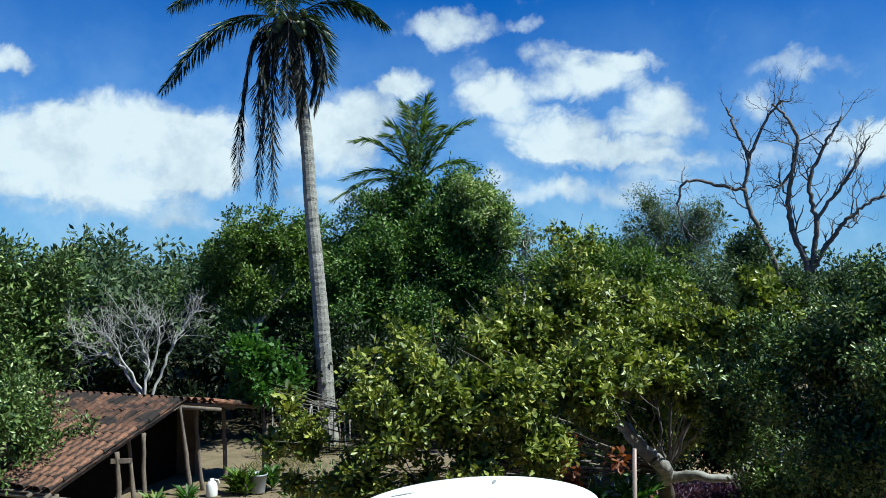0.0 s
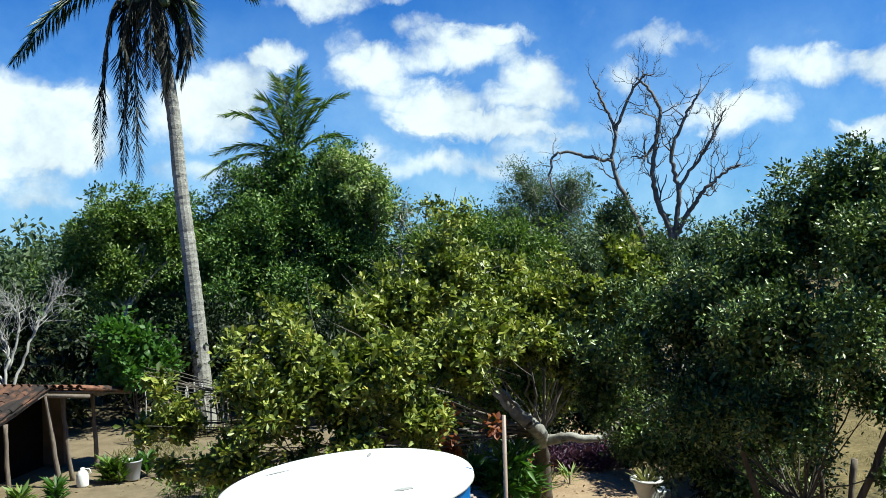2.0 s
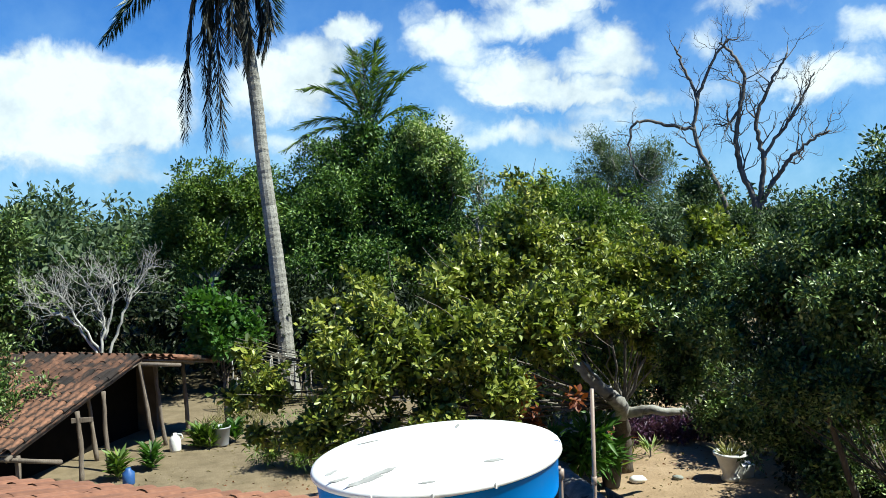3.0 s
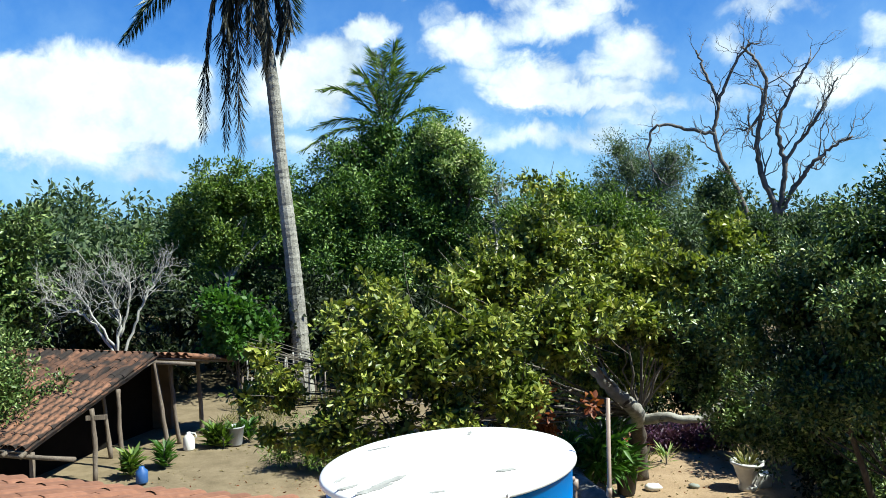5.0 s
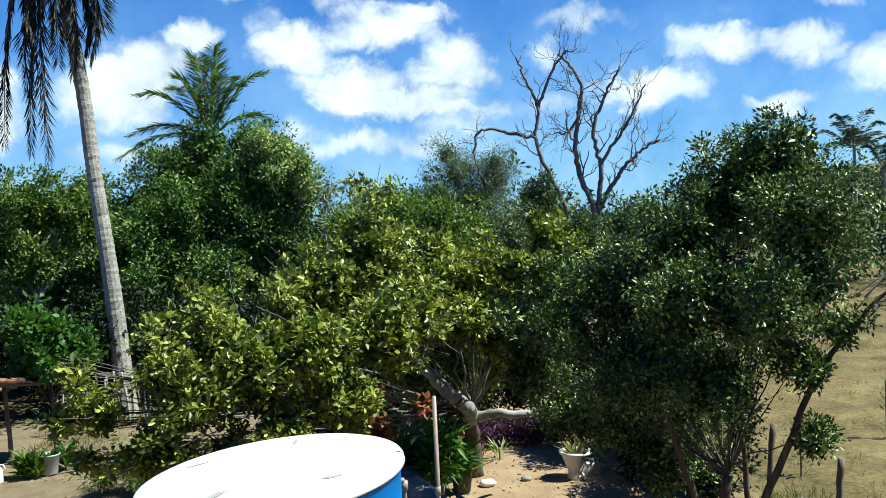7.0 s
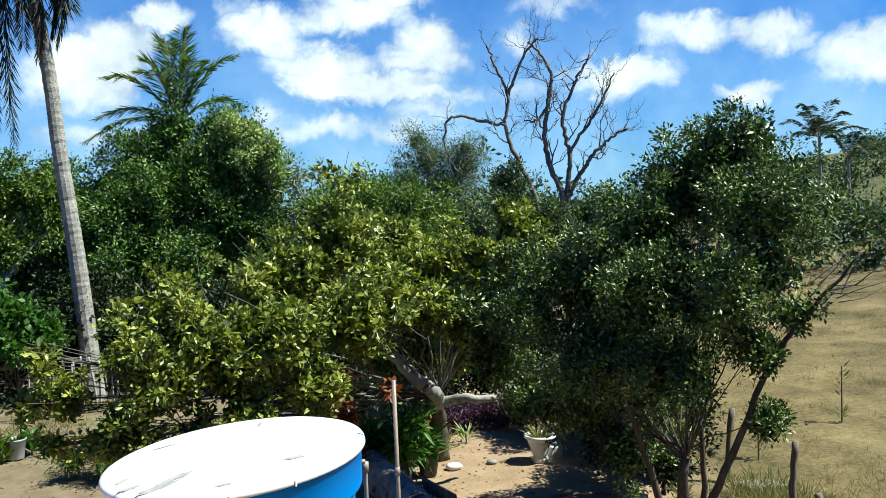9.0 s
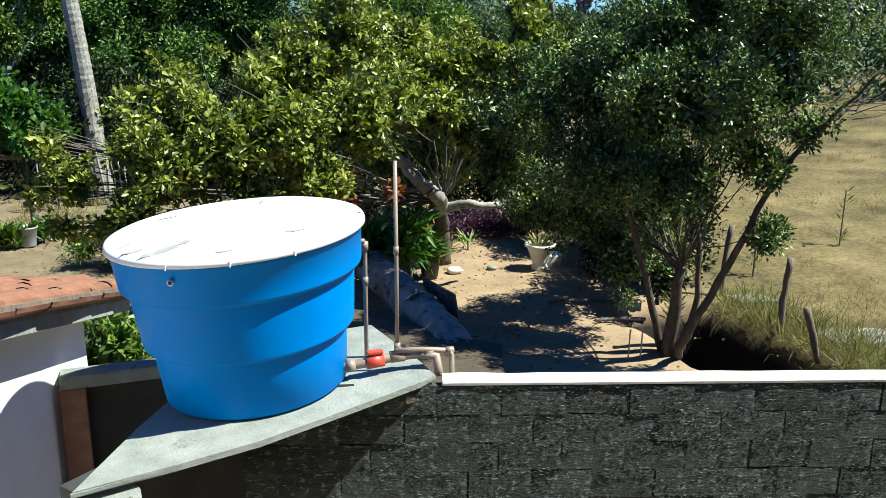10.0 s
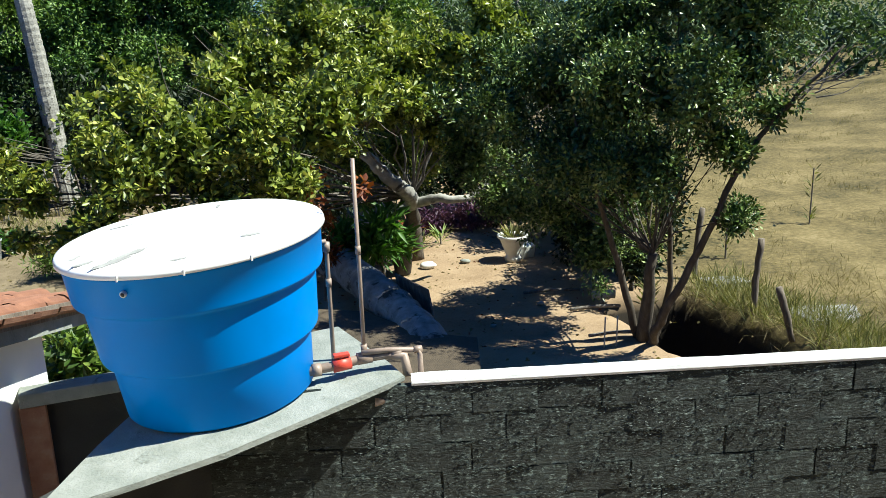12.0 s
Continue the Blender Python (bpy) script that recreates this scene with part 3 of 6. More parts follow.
def build_block_wall():
    along = (WALL_B - WALL_A).normalized()
    ang = math.degrees(math.atan2(along.y, along.x))
    back = Vector((-along.y, along.x, 0))
    length = (WALL_B - WALL_A).length
    w = thing("wall_north", "unplastered dark concrete block wall with a whitewashed top", "wall", WALL_A, kind="structure")
    bm = bmesh.new()
    c = WALL_A + along * (length / 2) + back * 0.06
    c = c - along * 0.1
    box(bm, (c.x, c.y, WALL_TOP / 2 - 0.02), (length + 0.2, 0.085, WALL_TOP - 0.04), ang)
    part("mortar_core", bm, M["mortar"], w)
    bm = bmesh.new()
    n = 90
    rows = []
    for i in range(n + 1):
        q = WALL_A + along * (1.24 + (length - 1.24) * i / n)
        w0, h0 = noise.noise(Vector((i * 0.31, 0, 0))) * 0.008, noise.noise(Vector((i * 0.23, 5, 0))) * 0.006
        prof = [(0.0, -0.022), (-0.003 + w0 * 0.4, -0.006), (0.004 + w0 * 0.4, 0.012 + h0), (0.105 + w0, 0.016 + h0), (0.115, 0.0), (0.112, -0.022)]
        rows.append([bm.verts.new(q + back * o + Vector((0, 0, WALL_TOP + 0.004 + z))) for o, z in prof])
    for a, b in zip(rows, rows[1:]):
        for k in range(6):
            bm.faces.new((a[k], a[(k + 1) % 6], b[(k + 1) % 6], b[k]))
    bm.faces.new(rows[0])
    bm.faces.new(rows[-1][::-1])
    part("coping", bm, M["cap"], w, "whitewashed mortar coping")
    return w, along, ang, back, length


BLOCK_WALL = build_block_wall()


def build_left_wall():
    bm = bmesh.new()
    a, b = Vector((0.02, 4.44, 0)), Vector((-0.78, 3.62, 0))
    d = (b - a).normalized()
    back = Vector((d.y, -d.x, 0))
    c = (a + b) / 2 + back * 0.07
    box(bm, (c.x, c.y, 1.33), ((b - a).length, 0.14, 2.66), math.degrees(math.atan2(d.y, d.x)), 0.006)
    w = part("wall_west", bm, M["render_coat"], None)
    tagged(w, "plastered wall with broken edge, slab shade put into its dark colour", "wall", kind="structure")


build_left_wall()


# ---- white neighbouring building with a tiled roof ----
def build_white_house():
    h = thing("white_house", "whitewashed low building with a sloping clay tile roof", "house", (-1.15, 5.9, 0))
    bm = bmesh.new()
    # gable wall facing the tank, its top follows the roof
    zt = lambda y: 2.90 + (5.95 - y) * 0.24
    for x0, x1, y0, y1 in ((-1.29, -1.15, -1.5, 5.95), (-7.0, -1.29, 5.81, 5.95)):
        v = [bm.verts.new(p) for p in ((x0, y0, -0.1), (x1, y0, -0.1), (x1, y1, -0.1), (x0, y1, -0.1), (x0, y0, zt(y0)), (x1, y0, zt(y0)), (x1, y1, zt(y1)), (x0, y1, zt(y1)))]
        for f in ((0, 3, 2, 1), (4, 5, 6, 7), (0, 1, 5, 4), (1, 2, 6, 5), (2, 3, 7, 6), (3, 0, 4, 7)):
            bm.faces.new([v[i] for i in f])
    part("wall", bm, M["plaster"], h)
    return h


WHITE_HOUSE = build_white_house()


def build_unseen_wall():
    # Unseen wall, added to cut the sky light reaching tank and trees.
    bm = bmesh.new()
    box(bm, (2.0, -2.3, 4.2), (26.0, 0.3, 8.4), 0, 0.01)
    w = part("wall_south", bm, M["clay"], None)
    tagged(w, "plain unseen wall added behind the camera to block sky light", "wall", kind="structure")


build_unseen_wall()


# ---- tiles, beam and column of the white building ----
def tile_mesh(name, length, r0, r1, rise, flip=False, mat="tile"):
    """A half-round clay tile running along -y from the origin, slightly tapered, with thickness at its lower edge."""
    bm = bmesh.new()
    n = 6
    rings = []
    for y, r in ((0.0, r1), (-length, r0)):
        for th in (0.0, 0.014):
            rings.append([bm.verts.new(((r - th) * math.cos(a), y, (r - th) * math.sin(a) * rise * (-1 if flip else 1))) for a in [math.pi * k / n for k in range(n + 1)]])
    o0, i0, o1, i1 = rings
    for k in range(n):
        bm.faces.new((o0[k], o0[k + 1], o1[k + 1], o1[k]))
        bm.faces.new((i0[k], i1[k], i1[k + 1], i0[k + 1]))
        bm.faces.new((o1[k], o1[k + 1], i1[k + 1], i1[k]))
    for a, b, c, d in ((o0[0], o1[0], i1[0], i0[0]), (o0[n], i0[n], i1[n], o1[n])):
        bm.faces.new((a, b, c, d))
    bmesh.ops.recalc_face_normals(bm, faces=bm.faces)
    me = bpy.data.meshes.new(name)
    bm.to_mesh(me)
    bm.free()
    me.materials.append(M[mat])
    return me


TILE_TOP = tile_mesh("tile", 0.46, 0.095, 0.078, 0.8)
TILE_LOW = tile_mesh("tile_channel", 0.46, 0.085, 0.095, 0.7, True)
# Shed tiles: darker tones than the other roof, with dark blotches.
M["tile_old"] = material("tile_dark_blotched", [(0.075, 0.036, 0.022), (0.18, 0.082, 0.046), (0.30, 0.152, 0.092)], 7, 0.9, bump=0.4, bump_scale=90, big=1.1, island=0.4, random_tint=0.45, spots=((0.022, 0.014, 0.011), 0.455, 1.1))
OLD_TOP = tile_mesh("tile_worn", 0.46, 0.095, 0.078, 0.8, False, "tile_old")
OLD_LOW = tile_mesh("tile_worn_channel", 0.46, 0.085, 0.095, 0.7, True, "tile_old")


def tile_field(roof, origin, across, down, cols, rows, seed, limit=300, pitch=0.2, step=0.38, old=False):
    """Lays cover and channel tiles on a roof plane; origin: upper corner; across, down: unit vectors."""
    rng = np.random.default_rng(seed)
    across, down = Vector(across).normalized(), Vector(down).normalized()
    up = across.cross(-down).normalized()
    if up.z < 0:
        up = -up
    right = (-down).cross(up).normalized()
    rot = Matrix((right, -down, up)).transposed().to_4x4()
    made, rest = 0, bmesh.new()
    order = sorted(((r, c, k) for r in range(rows) for c in range(cols) for k in (0, 1)), key=lambda q: (-q[0], q[2]))
    for r, c, k in order:
        p = Vector(origin) + across * (pitch * (c + 0.5 * (1 - k)) + rng.normal(0, 0.006)) + down * (step * r + rng.normal(0, 0.012)) + up * (0.035 + rng.uniform(0, 0.014) if k == 0 else 0.045)
        m = Matrix.Translation(p) @ rot @ pose(0, 0, 0, 1.8 + rng.normal(0, 0.6), rng.normal(0, 1.2), rng.normal(0, 1.6))
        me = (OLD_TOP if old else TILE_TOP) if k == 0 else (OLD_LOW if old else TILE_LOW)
        if made < limit:
            ob = new("tile", me)
            ob.parent = roof
            ob.matrix_basis = Matrix.Translation(-roof_base(roof)) @ m
            made += 1
        else:
            a = len(rest.verts)
            rest.from_mesh(me)
            rest.verts.ensure_lookup_table()
            bmesh.ops.transform(rest, matrix=m, verts=rest.verts[a:])
    if rest.verts:
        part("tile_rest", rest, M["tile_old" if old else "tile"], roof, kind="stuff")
    else:
        rest.free()


def roof_base(ob):
    v = Vector((0, 0, 0))
    while ob is not None:
        v = v + ob.location
        ob = ob.parent
    return v


def plane_slab(bm, o, u, v, lu, lv, thick):
    """A thin board with corner o, edges u * lu and v * lv, and its thickness downwards."""
    o, u, v = Vector(o), Vector(u).normalized() * lu, Vector(v).normalized() * lv
    n = u.cross(v).normalized()
    if n.z > 0:
        n = -n
    q = [o, o + u, o + u + v, o + v]
    a = [bm.verts.new(p) for p in q] + [bm.verts.new(p + n * thick) for p in q]
    for f in ((0, 1, 2, 3), (7, 6, 5, 4), (0, 4, 5, 1), (1, 5, 6, 2), (2, 6, 7, 3), (3, 7, 4, 0)):
        bm.faces.new([a[i] for i in f])
    return bm


def build_white_roof():
    eave = Vector((-0.88, 6.40, 2.89))
    down = Vector((0.0, 1.0, -0.24)).normalized()
    across = Vector((-1, 0, 0))
    top = eave - down * (0.38 * 17 + 0.08)
    bm = bmesh.new()
    plane_slab(bm, top - Vector((0, 0, 0.02)), across, down, 5.9, 0.38 * 17 + 0.02, 0.03)
    roof = part("roof", bm, M["wood"], WHITE_HOUSE, "timber deck under clay tiles")
    bm = bmesh.new()
    for k in range(2):
        o = top + Vector((-0.03 - 0.12 * k, 0.0, -0.055))
        plane_slab(bm, o, across, down, 0.05, 6.4, 0.09)
    part("rafter", bm, M["concrete"], WHITE_HOUSE, "grey painted barge board under the eave")
    bm = bmesh.new()
    plane_slab(bm, top + Vector((0.012, 0, 0.02)), (0, 0, 1), down, 0.035, 6.45, 0.02)
    part("verge", bm, M["wood"], WHITE_HOUSE, "dark mortar verge")
    return roof, top, across, down


WHITE_ROOF = build_white_roof()


def build_frame_behind():
    bm = bmesh.new()
    box(bm, (-1.16, 5.5, 1.235), (0.17, 0.17, 2.47), 8, 0.012)
    c = part("column", bm, M["brick_raw"], None)
    tagged(c, "bare reddish brick column beside the white wall", "column", kind="structure")
    bm = bmesh.new()
    box(bm, (-0.54, 5.58, 2.52), (1.4, 0.17, 0.1), 8, 0.012)
    b = part("beam", bm, M["concrete"], None)
    tagged(b, "grey concrete beam resting on the column", "beam", kind="structure")
    # Added panel: gives the opening below the beam its shadowed black.
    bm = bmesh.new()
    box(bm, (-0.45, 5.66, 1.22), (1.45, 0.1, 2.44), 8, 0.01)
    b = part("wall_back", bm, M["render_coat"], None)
    tagged(b, "added dark panel filling the shaded opening below the beam", "wall", kind="structure")
    bm = bmesh.new()
    prism(bm, [(-0.80, 3.57), (-0.62, 3.50), (-0.45, 3.62), (-0.55, 3.78), (-0.72, 3.75)], 0.34, lambda x: slab_z(x) - 0.078)
    bmesh.ops.subdivide_edges(bm, edges=list(bm.edges), cuts=5, use_grid_fill=True)
    for v in bm.verts:
        v.co += Vector((noise.noise(v.co * 5), noise.noise(v.co * 5 + Vector((3, 0, 0))), 0)) * 0.07 + Vector((noise.noise(v.co * 19), noise.noise(v.co * 19 + Vector((3, 0, 0))), 0)) * 0.01
    b = part("broken_plaster", bm, M["concrete"], None)
    tagged(b, "cracked grey plaster lump under the slab corner", "plaster", kind="structure")


build_frame_behind()


# ---- pipes and valve ----
def pipe_run(pts, r, collars=()):
    bm = bmesh.new()
    tube(bm, pts, [r] * len(pts), 14)
    for c, d, lng, rr in collars:
        c, d = Vector(c), Vector(d).normalized()
        tube(bm, [c - d * lng / 2, c + d * lng / 2], [rr, rr], 14)
    return bm


def build_pipes():
    t = thing("pipework", "brown plastic water pipes with a red valve beside the tank", "pipes", (0.7, 4.5, 2.82))
    out = Vector((0.60, 4.42, 2.90))
    tee, elbow = Vector((1.0, 4.47, 2.93)), Vector((1.33, 4.43, 2.96))
    part("outlet_pipe", pipe_run([out, (0.86, 4.45, 2.915), tee, (1.14, 4.46, 2.94), (1.24, 4.42, 2.93), (1.25, 4.36, 2.82)], 0.030, [((0.70, 4.43, 2.905), (1, 0.1, 0), 0.05, 0.040), (tee, (1, 0.05, 0.05), 0.09, 0.038), ((1.2, 4.45, 2.945), (1, -0.2, 0), 0.06, 0.037)]), M["pipe"], t, smooth=True)
    part("side_pipe", pipe_run([(0.98, 4.45, 2.975), (1.15, 4.44, 2.975), elbow, (1.335, 4.40, 2.94), (1.335, 4.36, 2.72), (1.30, 4.35, 2.70), (1.02, 4.28, 2.72)], 0.017, [(elbow, (1, 0, 0), 0.05, 0.024), ((1.335, 4.36, 2.74), (0, 0, 1), 0.05, 0.024)]), M["pipe"], t, smooth=True)
    part("return_pipe", pipe_run([(1.25, 4.33, 2.72), (1.02, 4.27, 2.72)], 0.028), M["pipe"], t, smooth=True)
    part("vent_pipe", pipe_run([(1.0, 4.47, 2.93), (1.0, 4.475, 3.5), (0.995, 4.48, 4.17)], 0.0125, [((1.0, 4.47, 2.99), (0, 0, 1), 0.06, 0.02), ((0.998, 4.476, 3.62), (0, 0, 1), 0.05, 0.017)]), M["pipe"], t, smooth=True)
    part("feed_pipe", pipe_run([(0.84, 4.75, 2.0), (0.84, 4.76, 3.55), (0.83, 4.75, 3.62), (0.74, 4.70, 3.63)], 0.014, [((0.84, 4.76, 3.58), (0, 0, 1), 0.06, 0.022), ((0.84, 4.755, 3.35), (0, 0, 1), 0.05, 0.019)]), M["pipe"], t, smooth=True)
    bm = pipe_run([(0.80, 4.44, 2.912), (0.91, 4.455, 2.92)], 0.042)
    valve = part("valve", bm, M["red"], t, "red plastic ball valve", smooth=True)
    bm = bmesh.new()
    box(bm, (0.855, 4.448, 2.975), (0.10, 0.045, 0.022), 6, 0.006)
    tube(bm, [(0.855, 4.448, 2.94), (0.855, 4.448, 2.97)], [0.014, 0.014], 10)
    part("valve_handle", bm, M["red"], valve)


build_pipes()


# ---- small fittings of the tank ----
def build_tank_fittings():
    tank = bpy.data.objects["water_tank"]
    a = radians(-118)
    c = TANK_M @ Vector((0.742 * math.cos(a), 0.742 * math.sin(a), 0.90))
    n = (TANK_M.to_3x3() @ Vector((math.cos(a), math.sin(a), -0.1))).normalized()
    bm = bmesh.new()
    tube(bm, [c - n * 0.02, c + n * 0.006], [0.018, 0.018], 14)
    port = part("overflow_port", bm, M["white"], tank, "small overflow hole with pale ring", smooth=True)
    bm = bmesh.new()
    tube(bm, [c - n * 0.02, c + n * 0.008], [0.011, 0.011], 12)
    part("port_hole", bm, M["black"], port, smooth=True)
    for k in range(3):
        ang = radians(-118 + 26 * k)
        q = TANK_M @ Vector((0.767 * math.cos(ang), 0.767 * math.sin(ang), 0.992))
        bm = bmesh.new()
        box(bm, q, (0.010, 0.008, 0.035), math.degrees(ang) + 90, 0.003)
        part("lid_clip", bm, M["lid"], tank)
    lid = next(o for o in tank.children if o.name.startswith("lid") and "clip" not in o.name)
    rise = lambda r: 1.045 - 0.018 * (r / 0.7) ** 2 + 0.0025
    rng = np.random.default_rng(44)
    # Ragged grey ellipses laid just above the lid.
    for x, y, a, b, turn in ((0.33, -0.38, 0.055, 0.022, 10), (-0.31, -0.38, 0.11, 0.032, 38), (-0.40, -0.49, 0.10, 0.032, 30), (-0.55, -0.41, 0.06, 0.022, 20), (-0.61, -0.25, 0.05, 0.02, 60), (-0.05, -0.64, 0.05, 0.012, 5), (-0.42, 0.34, 0.08, 0.012, 20), (0.15, 0.5, 0.05, 0.012, 80)):
        bm = bmesh.new()
        ring = []
        for k in range(18):
            f = 2 * math.pi * k / 18
            w = 1 + rng.uniform(-0.28, 0.28)
            p = Vector((a * w * math.cos(f), b * w * math.sin(f), 0))
            p.rotate(Euler((0, 0, radians(turn))))
            q = Vector((x + p.x, y + p.y, 0))
            q.z = rise(min(0.7, q.length))
            ring.append(bm.verts.new(TANK_M @ q))
        bm.faces.new(ring)
        bmesh.ops.triangulate(bm, faces=bm.faces)
        part("dirt_smear", bm, M["smear"], lid, "grey elongated smear")


M["smear"] = material("smear_grey", [(0.20, 0.20, 0.19), (0.30, 0.30, 0.28), (0.42, 0.42, 0.4)], 18, 0.8, bump=0.1)
build_tank_fittings()


# ---- trees ----
RIGHT = [(7.24, 10.66, 5.92, 0.64), (6.6, 11.05, 5.34, 0.77), (6.98, 10.02, 4.96, 0.79), (5.58, 11.18, 4.7, 0.77), (4.85, 11.4, 4.0, 0.68), (5.45, 10.41, 3.93, 0.87), (6.22, 9.9, 3.93, 0.9), (7.11, 9.9, 4.19, 0.61), (4.17, 11.69, 3.42, 0.64), (5.06, 11.05, 2.91, 0.77), (5.83, 10.15, 2.78, 0.67), (6.86, 9.77, 3.04, 0.41), (6.92, 9.77, 2.08, 0.28), (7.37, 9.77, 3.55, 0.36), (5.45, 11.94, 2.01, 0.64), (4.45, 12.3, 3.9, 0.55), (3.9, 12.71, 3.2, 0.5), (4.04, 12.84, 2.65, 0.64), (4.68, 12.71, 2.01, 0.64), (5.7, 11.56, 1.37, 0.58), (7.5, 10.92, 4.96, 0.51), (6.3, 13.2, 1.8, 0.55), (6.4, 12.4, 2.1, 0.6), (6.85, 12.9, 1.0, 0.45), (5.6, 12.6, 2.4, 0.5), (6.7, 12.8, 3.3, 0.55), (6.9, 13.4, 2.6, 0.5), (6.2, 13.0, 2.8, 0.45), (6.75, 10.75, 5.75, 0.5), (7.6, 10.7, 5.5, 0.45)]
CASHEW_UP = [(1.7, 14.3, 4.8, 0.83), (0.9, 13.8, 4.1, 0.8), (2.6, 14.7, 4.5, 0.85), (3.4, 14.5, 4.0, 0.85), (4.2, 13.6, 3.3, 0.5), (0.3, 13.4, 4.1, 0.54), (3.9, 15.3, 4.2, 0.6), (4.5, 15.4, 3.9, 0.4), (4.0, 13.1, 4.3, 0.5), (4.6, 13.4, 4.7, 0.5), (2.9, 13.5, 3.5, 0.5), (3.6, 13.6, 3.1, 0.36), (3.4, 15.9, 2.5, 0.5), (2.5, 16.0, 2.3, 0.5), (2.9, 16.3, 1.6, 0.45), (3.8, 16.6, 1.9, 0.45), (4.4, 16.3, 2.4, 0.5)]
CASHEW_LOW = [(-0.9, 12.3, 3.7, 0.67), (-1.45, 11.7, 3.3, 0.42), (-1.0, 11.3, 3.0, 0.62), (-0.2, 11.4, 3.3, 0.7), (-2.25, 11.6, 2.8, 0.3), (0.6, 11.4, 3.5, 0.7), (1.6, 12.1, 3.6, 0.75), (2.3, 12.6, 3.75, 0.5), (3.3, 13.0, 3.6, 0.36), (1.0, 11.5, 2.7, 0.43), (0.1, 11.2, 2.5, 0.4), (-1.4, 11.3, 2.4, 0.4), (-0.6, 11.4, 2.1, 0.4), (-2.55, 11.6, 3.35, 0.22), (-2.7, 11.5, 2.75, 0.24), (-1.75, 11.4, 2.2, 0.26), (-2.45, 11.6, 2.2, 0.2)]
MANGO = [(-4.2, 33.1, 5.3, 2.4), (-6.7, 34.8, 4.6, 2.0), (-1.6, 33.4, 6.1, 2.2), (-2.8, 32.3, 3.4, 2.2), (-0.1, 32.4, 5.0, 1.8), (-4.8, 31.5, 2.2, 1.87), (-0.8, 34.4, 7.5, 1.2), (0.8, 33.4, 6.3, 1.1), (-3.3, 34.3, 7.0, 1.1), (-8.7, 34.3, 3.3, 1.63), (0.9, 32.6, 3.0, 1.8), (-6.5, 32.5, 6.7, 0.6), (-2.6, 32.2, 6.0, 1.5), (-2.1, 33.2, 8.3, 0.95), (-3.1, 33.0, 7.5, 0.9), (-0.9, 33.2, 8.0, 0.9), (0.4, 33.0, 8.1, 0.7), (-0.5, 32.0, 7.0, 0.9), (0.3, 32.0, 6.6, 0.9)]
LEFT = [(-12.2, 20.0, 5.0, 1.4), (-11.1, 20.7, 4.3, 1.1), (-12.8, 19.7, 3.9, 1.7), (-11.0, 20.8, 3.1, 1.0), (-11.9, 20.2, 3.0, 1.25), (-10.4, 21.2, 3.4, 0.8)]
LEFT_LOW = [(-9.0, 15.4, 2.4, 0.95), (-9.1, 13.8, 2.1, 0.95), (-8.8, 16.2, 2.2, 0.6), (-8.3, 13.1, 1.5, 0.62), (-9.3, 17.0, 1.9, 1.0)]


def shade_tree():
    t = broad_tree("shade_tree", "dense dark green small-leaved tree with slanting stems", (6.25, 11.0, -0.1), (6.1, 10.5, 1.5), 0.10, RIGHT, "citrus", 13500, 15, 0.074, 11, spread=0.1, width=0.5, gaps=0.04, thick=0.32, twigs=2, bark="bark_shaded")
    rng = np.random.default_rng(3)
    for pts, r in (([(6.3, 10.9, -0.1), (6.25, 10.4, 0.6), (6.6, 10.1, 1.6), (7.1, 9.8, 3.0), (7.6, 9.5, 3.8), (8.0, 9.25, 4.4)], 0.075),
                   ([(6.4, 11.0, -0.1), (6.5, 10.7, 1.0), (6.3, 10.6, 2.4), (5.9, 10.6, 3.6)], 0.06),
                   ([(6.2, 11.1, 0.0), (5.8, 11.0, 1.2), (5.3, 10.9, 2.6), (5.0, 10.9, 3.6)], 0.07)):
        bm = bmesh.new()
        p = curve_points(pts, 5, 0.012, rng)
        tube(bm, p, [r * (1 - 0.8 * i / (len(p) - 1)) for i in range(len(p))], 8)
        part("stem", bm, M["bark_shaded"], t, "slanting brown stem", smooth=True)
    bm = bmesh.new()
    for k in range(14):
        s = Vector((7.6, 9.5, 3.85)) + Vector(rng.normal(0, 0.15, 3))
        e = s + Vector((rng.uniform(0.1, 0.9), rng.uniform(-0.5, 0.1), rng.uniform(-0.1, 0.7)))
        tube(bm, curve_points([s, s.lerp(e, 0.5) + Vector(rng.normal(0, 0.05, 3)), e], 3), [0.012, 0.01, 0.008, 0.007, 0.006, 0.004, 0.003], 4)
    part("twigwork", bm, M["bark"], t, "leafless twigs", kind="stuff")
    return t


shade_tree()


